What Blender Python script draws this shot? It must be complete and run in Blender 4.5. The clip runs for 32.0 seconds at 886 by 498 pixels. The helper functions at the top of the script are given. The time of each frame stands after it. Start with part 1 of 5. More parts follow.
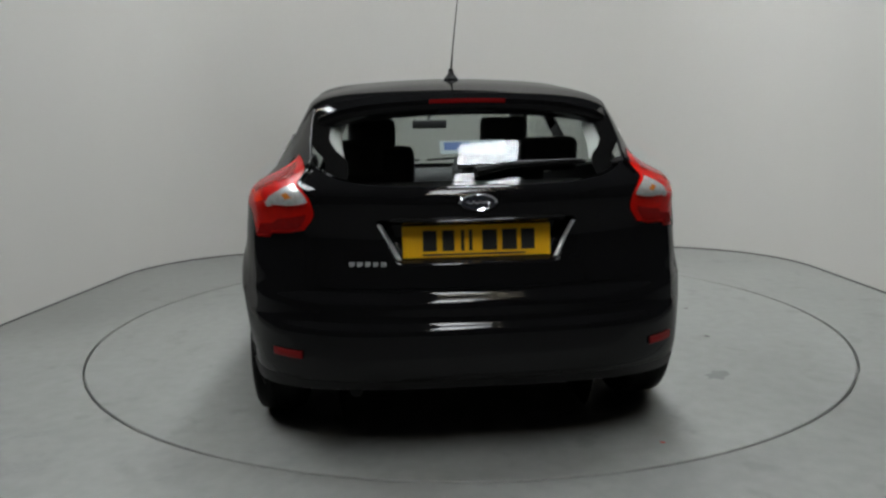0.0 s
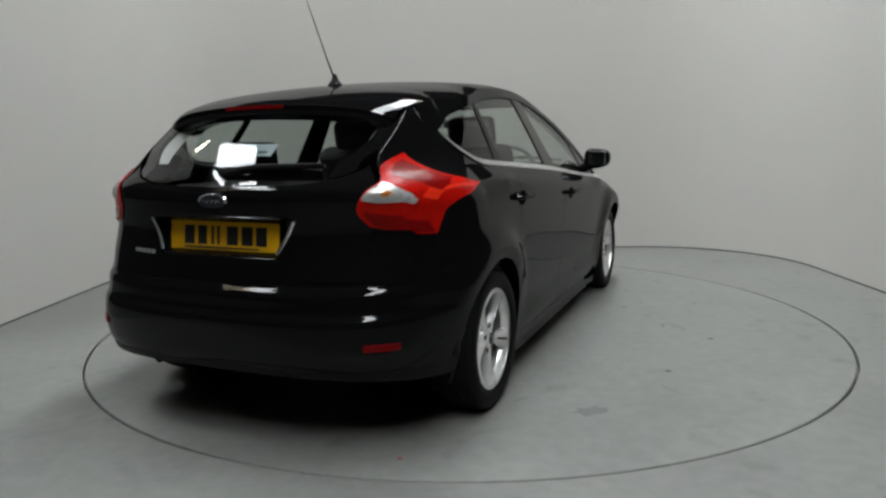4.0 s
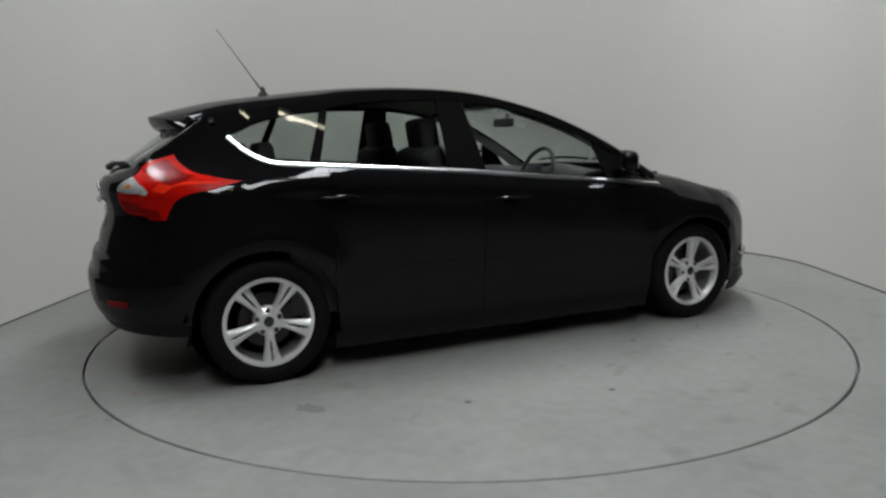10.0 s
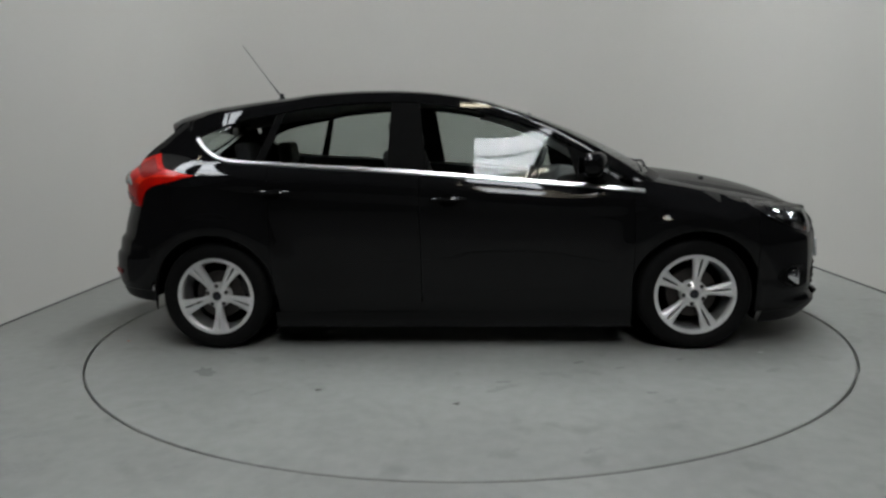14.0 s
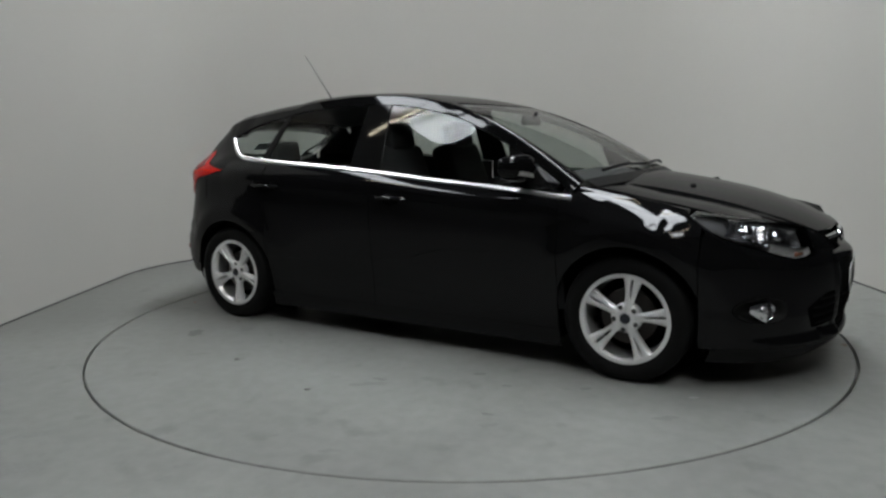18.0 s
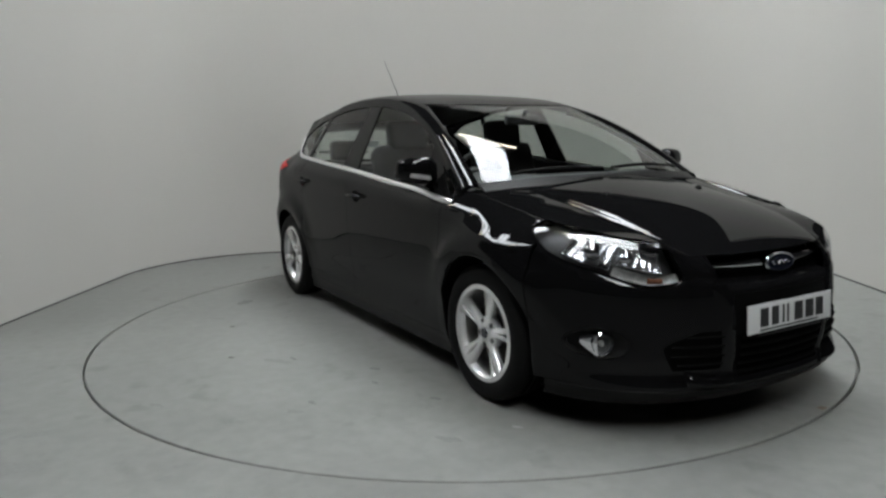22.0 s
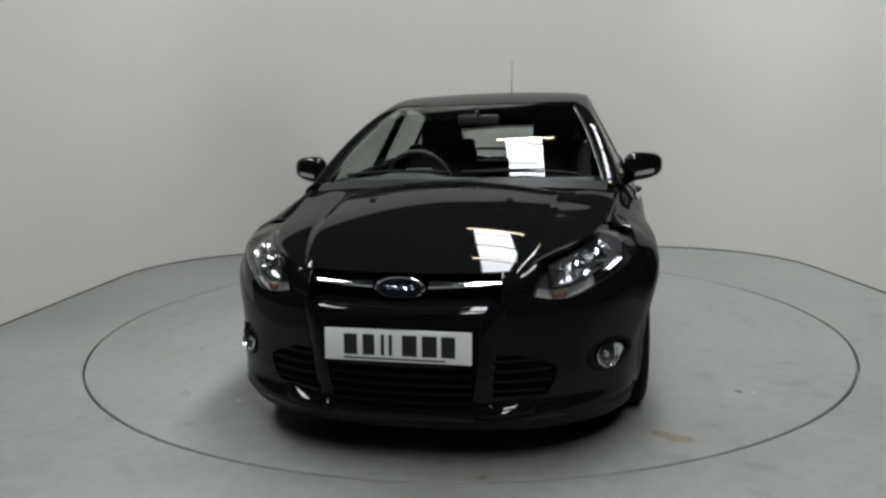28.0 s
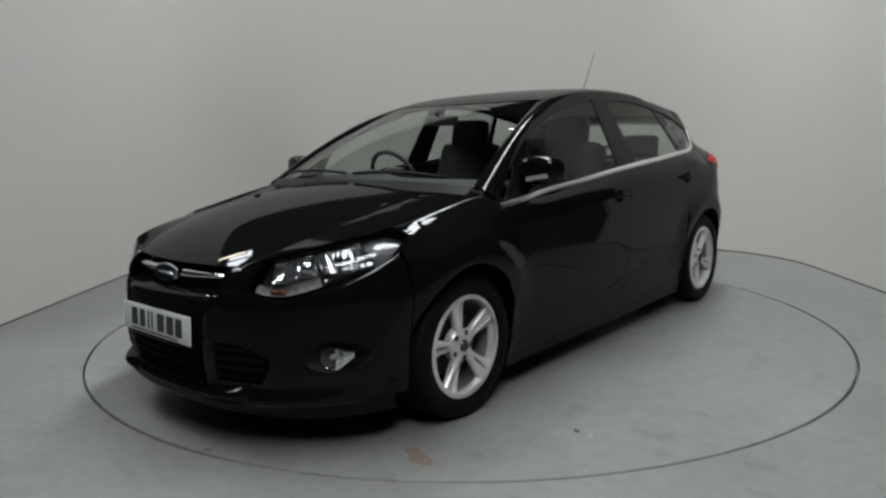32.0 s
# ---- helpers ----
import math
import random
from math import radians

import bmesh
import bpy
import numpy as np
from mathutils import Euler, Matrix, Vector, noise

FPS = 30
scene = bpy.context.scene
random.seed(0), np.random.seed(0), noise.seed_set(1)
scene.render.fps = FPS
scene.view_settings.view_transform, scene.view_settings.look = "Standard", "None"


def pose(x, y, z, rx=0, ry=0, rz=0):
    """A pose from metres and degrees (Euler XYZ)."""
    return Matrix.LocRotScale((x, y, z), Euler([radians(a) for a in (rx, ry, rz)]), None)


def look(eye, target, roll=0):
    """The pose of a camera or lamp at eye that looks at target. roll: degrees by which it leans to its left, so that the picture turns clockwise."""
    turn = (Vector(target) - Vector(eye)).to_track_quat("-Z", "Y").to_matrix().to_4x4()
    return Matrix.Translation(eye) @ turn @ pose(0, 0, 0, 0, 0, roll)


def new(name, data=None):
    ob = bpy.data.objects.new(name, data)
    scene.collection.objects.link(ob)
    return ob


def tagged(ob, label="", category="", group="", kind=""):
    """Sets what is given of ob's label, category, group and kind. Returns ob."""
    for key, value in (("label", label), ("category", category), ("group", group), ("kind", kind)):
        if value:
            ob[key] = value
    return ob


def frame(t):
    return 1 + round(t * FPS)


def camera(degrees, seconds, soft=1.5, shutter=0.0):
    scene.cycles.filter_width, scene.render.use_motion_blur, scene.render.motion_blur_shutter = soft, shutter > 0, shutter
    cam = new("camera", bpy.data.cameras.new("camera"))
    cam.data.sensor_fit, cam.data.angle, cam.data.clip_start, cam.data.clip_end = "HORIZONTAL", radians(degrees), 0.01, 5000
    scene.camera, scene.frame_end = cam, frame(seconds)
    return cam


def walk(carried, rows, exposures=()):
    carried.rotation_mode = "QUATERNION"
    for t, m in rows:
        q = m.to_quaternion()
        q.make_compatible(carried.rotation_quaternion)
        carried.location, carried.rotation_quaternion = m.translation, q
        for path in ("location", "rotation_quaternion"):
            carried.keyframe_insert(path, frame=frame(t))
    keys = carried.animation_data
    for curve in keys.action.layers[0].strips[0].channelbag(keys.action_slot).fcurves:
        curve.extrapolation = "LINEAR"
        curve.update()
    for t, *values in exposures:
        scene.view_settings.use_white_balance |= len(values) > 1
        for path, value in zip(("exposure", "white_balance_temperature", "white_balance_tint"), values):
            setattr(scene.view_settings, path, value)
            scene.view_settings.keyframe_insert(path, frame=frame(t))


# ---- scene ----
# One fixed camera before a photo booth; a car turns on a flush turntable.
EYE = (0.0, -4.4612, 1.1565)
AIM = (-0.02866, -3.47364, 1.00189)
cam = camera(64.69, 32.0, soft=2.6)
walk(cam, [(0.0, look(EYE, AIM, -1.088)), (32.0, look(EYE, AIM, -1.088))],
     exposures=((0.0, -0.12), (2.0, -0.15), (7.0, -0.18), (11.0, -0.27), (14.0, -0.35), (18.0, -0.43), (20.0, -0.37), (21.0, -0.25), (24.0, -0.10), (28.0, 0.0), (29.0, 0.0), (31.0, -0.12), (32.0, -0.26)))

# ---- light ----
world = bpy.data.worlds.new("hall_air")
scene.world = world
world.use_nodes = True
world.node_tree.nodes["Background"].inputs[0].default_value = (0.75, 0.85, 1.0, 1)
world.node_tree.nodes["Background"].inputs[1].default_value = 0.02
scene.view_settings.exposure = 0.0
SKYLIGHT_POWER = 34.0
TUBE_POWER = 60.0

YC = 0.1741            # the car's centreline beside the turntable's axis
TURN_0, TURN_RATE = 96.26, -7.034


# ---- materials ----
def nodes_of(name):
    m = bpy.data.materials.new(name)
    m.use_nodes = True
    nt = m.node_tree
    return m, nt, nt.nodes["Principled BSDF"]


def simple(name, color, rough=0.5, metal=0.0, coat=0.0, spec=0.5, noise_amount=0.0, noise_scale=30.0, bump=0.0, bump_scale=200.0):
    m, nt, b = nodes_of(name)
    b.inputs["Base Color"].default_value = (*color, 1)
    b.inputs["Roughness"].default_value = rough
    b.inputs["Metallic"].default_value = metal
    b.inputs["Coat Weight"].default_value = coat
    b.inputs["Coat Roughness"].default_value = 0.03
    b.inputs["Specular IOR Level"].default_value = spec
    tc = nt.nodes.new("ShaderNodeTexCoord")
    if noise_amount:
        n = nt.nodes.new("ShaderNodeTexNoise")
        n.inputs["Scale"].default_value = noise_scale
        n.inputs["Detail"].default_value = 5
        nt.links.new(tc.outputs["Object"], n.inputs["Vector"])
        r = nt.nodes.new("ShaderNodeMapRange")
        r.inputs[3].default_value, r.inputs[4].default_value = 1 - noise_amount, 1 + noise_amount
        nt.links.new(n.outputs["Fac"], r.inputs[0])
        mx = nt.nodes.new("ShaderNodeMix")
        mx.data_type, mx.blend_type = "RGBA", "MULTIPLY"
        mx.inputs[0].default_value = 1
        mx.inputs[6].default_value = (*color, 1)
        nt.links.new(r.outputs[0], mx.inputs[7])
        nt.links.new(mx.outputs[2], b.inputs["Base Color"])
    if bump:
        n = nt.nodes.new("ShaderNodeTexNoise")
        n.inputs["Scale"].default_value = bump_scale
        n.inputs["Detail"].default_value = 3
        nt.links.new(tc.outputs["Object"], n.inputs["Vector"])
        bp = nt.nodes.new("ShaderNodeBump")
        bp.inputs["Strength"].default_value = bump
        bp.inputs["Distance"].default_value = 0.002
        nt.links.new(n.outputs["Fac"], bp.inputs["Height"])
        nt.links.new(bp.outputs[0], b.inputs["Normal"])
    return m


def glow(name, color, strength):
    m, nt, b = nodes_of(name)
    b.inputs["Base Color"].default_value = (0.8, 0.8, 0.8, 1)
    b.inputs["Emission Color"].default_value = (*color, 1)
    b.inputs["Emission Strength"].default_value = strength
    return m


def pane(name, tint, f0=0.026):
    """Thin glass: clear through, with a mirror gloss by Fresnel."""
    m = bpy.data.materials.new(name)
    m.use_nodes = True
    nt = m.node_tree
    nt.nodes.clear()
    out = nt.nodes.new("ShaderNodeOutputMaterial")
    mix = nt.nodes.new("ShaderNodeMixShader")
    lw = nt.nodes.new("ShaderNodeLayerWeight")
    lw.inputs["Blend"].default_value = 0.5
    pw = nt.nodes.new("ShaderNodeMath")
    pw.operation = "POWER"
    pw.inputs[1].default_value = 5
    nt.links.new(lw.outputs["Facing"], pw.inputs[0])
    fr = nt.nodes.new("ShaderNodeMapRange")
    fr.inputs[3].default_value, fr.inputs[4].default_value = f0, 0.95
    nt.links.new(pw.outputs[0], fr.inputs[0])
    tr = nt.nodes.new("ShaderNodeBsdfTransparent")
    tr.inputs[0].default_value = (*tint, 1)
    gl = nt.nodes.new("ShaderNodeBsdfGlossy")
    gl.inputs["Roughness"].default_value = 0.01
    nt.links.new(fr.outputs[0], mix.inputs[0])
    nt.links.new(tr.outputs[0], mix.inputs[1])
    nt.links.new(gl.outputs[0], mix.inputs[2])
    nt.links.new(mix.outputs[0], out.inputs[0])
    return m


def floor_paint(name, color, seed):
    """Grey painted concrete with faint cloudy stains, scuffs and a slight sheen."""
    m, nt, b = nodes_of(name)
    tc = nt.nodes.new("ShaderNodeTexCoord")
    mp = nt.nodes.new("ShaderNodeMapping")
    mp.inputs["Location"].default_value = (seed, seed * 0.7, 0)
    nt.links.new(tc.outputs["Object"], mp.inputs[0])
    big = nt.nodes.new("ShaderNodeTexNoise")
    big.inputs["Scale"].default_value, big.inputs["Detail"].default_value = 1.6, 6
    fine = nt.nodes.new("ShaderNodeTexNoise")
    fine.inputs["Scale"].default_value, fine.inputs["Detail"].default_value = 14, 8
    spot = nt.nodes.new("ShaderNodeTexNoise")
    spot.inputs["Scale"].default_value, spot.inputs["Detail"].default_value = 4.5, 4
    for n in (big, fine, spot):
        nt.links.new(mp.outputs[0], n.inputs["Vector"])
    r1 = nt.nodes.new("ShaderNodeMapRange")
    r1.inputs[1].default_value, r1.inputs[2].default_value, r1.inputs[3].default_value, r1.inputs[4].default_value = 0.3, 0.7, 0.86, 1.09
    nt.links.new(big.outputs["Fac"], r1.inputs[0])
    r2 = nt.nodes.new("ShaderNodeMapRange")
    r2.inputs[1].default_value, r2.inputs[2].default_value, r2.inputs[3].default_value, r2.inputs[4].default_value = 0.35, 0.65, 0.94, 1.05
    nt.links.new(fine.outputs["Fac"], r2.inputs[0])
    r3 = nt.nodes.new("ShaderNodeMapRange")
    r3.inputs[1].default_value, r3.inputs[2].default_value, r3.inputs[3].default_value, r3.inputs[4].default_value = 0.60, 0.70, 1.0, 0.82
    nt.links.new(spot.outputs["Fac"], r3.inputs[0])
    m1 = nt.nodes.new("ShaderNodeMath")
    m1.operation = "MULTIPLY"
    nt.links.new(r1.outputs[0], m1.inputs[0])
    nt.links.new(r2.outputs[0], m1.inputs[1])
    m2 = nt.nodes.new("ShaderNodeMath")
    m2.operation = "MULTIPLY"
    nt.links.new(m1.outputs[0], m2.inputs[0])
    nt.links.new(r3.outputs[0], m2.inputs[1])
    mx = nt.nodes.new("ShaderNodeMix")
    mx.data_type, mx.blend_type = "RGBA", "MULTIPLY"
    mx.inputs[0].default_value = 1
    mx.inputs[6].default_value = (*color, 1)
    nt.links.new(m2.outputs[0], mx.inputs[7])
    nt.links.new(mx.outputs[2], b.inputs["Base Color"])
    rr = nt.nodes.new("ShaderNodeMapRange")
    rr.inputs[3].default_value, rr.inputs[4].default_value = 0.38, 0.6
    nt.links.new(big.outputs["Fac"], rr.inputs[0])
    nt.links.new(rr.outputs[0], b.inputs["Roughness"])
    b.inputs["Specular IOR Level"].default_value = 0.35
    bp = nt.nodes.new("ShaderNodeBump")
    bp.inputs["Strength"].default_value, bp.inputs["Distance"].default_value = 0.15, 0.002
    nt.links.new(fine.outputs["Fac"], bp.inputs["Height"])
    nt.links.new(bp.outputs[0], b.inputs["Normal"])
    return m


PAINT = simple("black_car_paint", (0.0045, 0.0045, 0.0048), 0.3, 0.0, 0.52, 0.0)
PAINT.node_tree.nodes["Principled BSDF"].inputs["Coat IOR"].default_value = 1.45
TRIM = simple("black_plastic", (0.007, 0.007, 0.007), 0.5, spec=0.15, bump=0.2, bump_scale=900)
GLOSS_BLACK = simple("gloss_black_trim", (0.006, 0.006, 0.006), 0.04, spec=0.12)
FRIT = simple("black_edged_glass", (0.004, 0.004, 0.004), 0.015, spec=0.5)
SLAT = simple("black_grille_plastic", (0.0035, 0.0035, 0.0035), 0.6, spec=0.04)
PILLAR_TRIM = simple("pale_grey_pillar_lining", (0.55, 0.55, 0.53), 0.8, noise_amount=0.04, noise_scale=60)
# near-black that stands for shade in openings, wheel wells and the underside
DARK = simple("shade_black", (0.002, 0.002, 0.002), 0.9, spec=0.03)
CHROME = simple("chrome", (0.75, 0.76, 0.78), 0.08, 1.0)
BRUSHED = simple("satin_bright_trim", (0.85, 0.85, 0.85), 0.3, 1.0)
ALLOY = simple("silver_alloy_paint", (0.90, 0.90, 0.89), 0.27, 0.55, 0.5, noise_amount=0.04)
# the rim's silver again, darkened for the shade behind the spokes
BARREL = simple("shaded_rim_barrel", (0.22, 0.22, 0.215), 0.4, 0.5, 0.0, noise_amount=0.3, noise_scale=40)
RUBBER = simple("tyre_rubber", (0.007, 0.007, 0.007), 0.6, spec=0.08, bump=0.3, bump_scale=120, noise_amount=0.2)
DISC = simple("brake_disc_steel", (0.05, 0.045, 0.043), 0.4, 0.8, noise_amount=0.3, noise_scale=12)
RED_LENS = simple("red_lens", (0.46, 0.005, 0.002), 0.3, 0.0, 0.08, 0.08, noise_amount=0.35, noise_scale=26)
FACET = simple("lamp_reflector", (0.45, 0.45, 0.46), 0.24, 1.0)
HOUSING = simple("grey_lamp_housing", (0.045, 0.045, 0.046), 0.5, 0.0, spec=0.3)
RED_BAND = simple("bright_red_lens", (0.78, 0.030, 0.010), 0.2, 0.0, 0.3, 0.2)
RED_DEEP = simple("deep_red_lens", (0.20, 0.002, 0.002), 0.25, 0.0, 0.12, 0.15, noise_amount=0.3, noise_scale=60)
CLEAR_LENS = simple("clear_lamp_facets", (0.48, 0.48, 0.465), 0.25, 0.3, 0.2, noise_amount=0.5, noise_scale=60)
TAIL_AMBER = simple("amber_turn_bulb", (0.50, 0.16, 0.03), 0.25, 0.0, 0.3)
AMBER = simple("amber_lens", (0.20, 0.085, 0.05), 0.12, 0.0, 1.0)
REFLECTOR = simple("dark_red_reflector", (0.16, 0.002, 0.003), 0.35, spec=0.15)
PLATE_Y = simple("yellow_plate", (0.88, 0.47, 0.004), 0.4, 0, 0.1, noise_amount=0.03)
PLATE_W = simple("white_plate", (0.72, 0.73, 0.72), 0.35, 0, 0.4, noise_amount=0.03)
STICKER = simple("pale_blue_sticker", (0.24, 0.29, 0.31), 0.5)
STICKER_BLUE = simple("blue_print", (0.02, 0.07, 0.22), 0.5)
PLATE_INK = simple("plate_black", (0.012, 0.012, 0.012), 0.4)
BLUE = simple("blue_enamel", (0.007, 0.009, 0.018), 0.15, 0, 0.6)
SEAT = simple("dark_seat_cloth", (0.032, 0.032, 0.034), 0.9, noise_amount=0.25, noise_scale=60, bump=0.4, bump_scale=400)
CABIN = simple("dark_cabin_plastic", (0.03, 0.03, 0.031), 0.6, bump=0.2, bump_scale=500)
LINING = simple("grey_roof_lining", (0.26, 0.26, 0.25), 0.95, noise_amount=0.05, noise_scale=80)
GLASS = pane("window_glass", (0.73, 0.77, 0.75))
SIDE_GLASS = pane("side_window_glass", (0.69, 0.735, 0.71))
LAMP_GLASS = pane("lamp_cover", (0.93, 0.94, 0.95), 0.036)
WALL = simple("white_booth_wall", (0.50, 0.489, 0.46), 0.75, spec=0.25, noise_amount=0.02, noise_scale=1.2, bump=0.05, bump_scale=60)
FLOOR = floor_paint("grey_floor_paint", (0.185, 0.187, 0.176), 3.1)
TABLE = floor_paint("grey_turntable_paint", (0.197, 0.199, 0.188), 8.7)
SLOT = simple("dark_gap", (0.03, 0.03, 0.03), 0.8)
HALL = simple("dark_hall_cladding", (0.035, 0.036, 0.038), 0.8, spec=0.2, noise_amount=0.1, noise_scale=2)
HALL_GROUND = simple("dark_unseen_floor", (0.10, 0.10, 0.097), 0.8, spec=0.2, noise_amount=0.15, noise_scale=2)
STEEL = simple("dark_purlin_steel", (0.05, 0.05, 0.05), 0.6)
SKY_PANEL = glow("translucent_roof_sheet", (0.90, 0.95, 1.0), SKYLIGHT_POWER)
# same sheet with its glow turned down to balance the light on the floor
SKY_DULL = glow("dimmed_roof_sheet", (0.90, 0.95, 1.0), SKYLIGHT_POWER * 0.8)
TUBE = glow("warm_fluorescent_tube", (1.0, 0.90, 0.68), TUBE_POWER)


# ---- mesh helpers ----
def mesh_object(name, bm, mat, smooth=40):
    bmesh.ops.recalc_face_normals(bm, faces=bm.faces[:])
    me = bpy.data.meshes.new(name)
    bm.to_mesh(me)
    bm.free()
    for mm in (mat if isinstance(mat, (list, tuple)) else [mat]):
        me.materials.append(mm)
    ob = new(name, me)
    if smooth:
        me.shade_smooth()
        me.set_sharp_from_angle(angle=radians(smooth))
    return ob


def part(name, bm, mat, parent, label="", smooth=40, at=None):
    ob = mesh_object(name, bm, mat, smooth)
    ob.parent = parent
    if at is not None:
        ob.matrix_basis = at
    return tagged(ob, label)


def grid_bm(f, nu, nv, thick=0.0, bm=None, wrap_u=False):
    """A sheet through f(u, v), u and v from 0 to 1, with an inner skin where thick is given."""
    bm = bm or bmesh.new()
    pts = [[Vector(f(i / nu, j / nv)) for j in range(nv + 1)] for i in range(nu + 1)]
    top = [[bm.verts.new(p) for p in row] for row in pts]
    def quads(g, flip=False):
        for i in range(nu):
            for j in range(nv):
                q = [g[i][j], g[i + 1][j], g[i + 1][j + 1], g[i][j + 1]]
                if (q[0].co - q[1].co).length < 1e-6 or (q[2].co - q[3].co).length < 1e-6 or (q[0].co - q[3].co).length < 1e-6 or (q[1].co - q[2].co).length < 1e-6:
                    q2 = []
                    for v in q:
                        if all((v.co - w.co).length > 1e-6 for w in q2):
                            q2.append(v)
                    q = q2
                if len(q) > 2:
                    bm.faces.new(q[::-1] if flip else q)
    quads(top)
    if thick:
        low = []
        for i in range(nu + 1):
            row = []
            for j in range(nv + 1):
                du = pts[min(i + 1, nu)][j] - pts[max(i - 1, 0)][j]
                dv = pts[i][min(j + 1, nv)] - pts[i][max(j - 1, 0)]
                n = du.cross(dv)
                n = n.normalized() if n.length > 1e-9 else Vector((0, 0, 1))
                row.append(bm.verts.new(pts[i][j] - n * thick))
            low.append(row)
        quads(low, True)
        for i in range(nu):
            bm.faces.new((top[i][0], low[i][0], low[i + 1][0], top[i + 1][0]))
            bm.faces.new((top[i][nv], top[i + 1][nv], low[i + 1][nv], low[i][nv]))
        for j in range(nv):
            bm.faces.new((top[0][j], top[0][j + 1], low[0][j + 1], low[0][j]))
            bm.faces.new((top[nu][j], low[nu][j], low[nu][j + 1], top[nu][j + 1]))
    return bm


def tube_bm(points, radius, sides=8, bm=None, squash=1.0):
    bm = bm or bmesh.new()
    pts = [Vector(p) for p in points]
    rings = []
    for i, p in enumerate(pts):
        d = (pts[min(i + 1, len(pts) - 1)] - pts[max(i - 1, 0)]).normalized()
        a = d.cross(Vector((0, 0, 1)))
        a = a.normalized() if a.length > 1e-4 else Vector((1, 0, 0))
        b = d.cross(a)
        r = radius[i] if isinstance(radius, (list, tuple)) else radius
        rings.append([bm.verts.new(p + (a * math.cos(k) + b * math.sin(k) * squash) * r) for k in (2 * math.pi * n / sides for n in range(sides))])
    for r0, r1 in zip(rings, rings[1:]):
        for k in range(sides):
            bm.faces.new((r0[k], r0[(k + 1) % sides], r1[(k + 1) % sides], r1[k]))
    bm.faces.new(rings[0][::-1])
    bm.faces.new(rings[-1])
    return bm


def lathe_bm(profile, segments=48, axis="Y", bm=None, closed=False):
    """Turns (radius, height) points round an axis."""
    bm = bm or bmesh.new()
    rings = []
    for r, h in profile:
        ring = []
        for k in range(segments):
            a = 2 * math.pi * k / segments
            c, s = r * math.cos(a), r * math.sin(a)
            ring.append(bm.verts.new((c, h, s) if axis == "Y" else (c, s, h)))
        rings.append(ring)
    pairs = list(zip(rings, rings[1:])) + ([(rings[-1], rings[0])] if closed else [])
    for r0, r1 in pairs:
        for k in range(segments):
            bm.faces.new((r0[k], r0[(k + 1) % segments], r1[(k + 1) % segments], r1[k]))
    return bm


def box_bm(sx, sy, sz, bevel=0.0, at=(0, 0, 0), bm=None, rot=None, seg=2):
    own = bmesh.new()
    bmesh.ops.create_cube(own, size=1)
    for v in own.verts:
        v.co = Vector((v.co.x * sx, v.co.y * sy, v.co.z * sz))
    if bevel:
        bmesh.ops.bevel(own, geom=own.edges[:], offset=bevel, segments=seg, affect="EDGES", profile=0.6)
    m = Matrix.Translation(at) @ (rot or Matrix.Identity(4))
    own.transform(m)
    if bm is None:
        return own
    me = bpy.data.meshes.new("tmp")
    own.to_mesh(me)
    own.free()
    bm.from_mesh(me)
    bpy.data.meshes.remove(me)
    return bm


def lerp(a, b, t):
    return a + (b - a) * t


def curve(*pts):
    """A smooth function through (x, y) pairs, monotone between them."""
    xs, ys = [p[0] for p in pts], [p[1] for p in pts]
    n = len(xs)
    d = [(ys[i + 1] - ys[i]) / (xs[i + 1] - xs[i]) for i in range(n - 1)]
    m = [d[0]] + [0 if d[i - 1] * d[i] <= 0 else 2 * d[i - 1] * d[i] / (d[i - 1] + d[i]) for i in range(1, n - 1)] + [d[-1]]

    def f(x):
        if x <= xs[0]:
            return ys[0]
        if x >= xs[-1]:
            return ys[-1]
        i = max(k for k in range(n - 1) if xs[k] <= x)
        h = xs[i + 1] - xs[i]
        t = (x - xs[i]) / h
        return ys[i] * (1 + 2 * t) * (1 - t) ** 2 + m[i] * h * t * (1 - t) ** 2 + ys[i + 1] * t * t * (3 - 2 * t) + m[i + 1] * h * t * t * (t - 1)
    return f


def path3(*pts):
    """A smooth curve in space through points, for t from 0 to 1."""
    ks = [0.0]
    for a, b in zip(pts, pts[1:]):
        ks.append(ks[-1] + (Vector(b) - Vector(a)).length)
    fs = [curve(*[(k / ks[-1], p[i]) for k, p in zip(ks, pts)]) for i in range(3)]
    return lambda t: Vector((fs[0](t), fs[1](t), fs[2](t)))


def coons(c0, c1, d0, d1, bulge=None):
    """A patch between c0(u) at v=0, c1(u) at v=1, d0(v) at u=0 and d1(v) at u=1."""
    def f(u, v):
        p = c0(u) * (1 - v) + c1(u) * v + d0(v) * (1 - u) + d1(v) * u
        p = p - (c0(0) * (1 - u) * (1 - v) + c0(1) * u * (1 - v) + c1(0) * (1 - u) * v + c1(1) * u * v)
        if bulge:
            p = p + Vector(bulge) * (16 * u * (1 - u) * v * (1 - v))
        return p
    return f


# ---- the booth ----
BOOTH_X, BOOTH_Y, CORNER, BOOTH_H, FRONT_L, FRONT_R = 3.04, 2.86, 1.27, 3.3, -0.32, 0.30


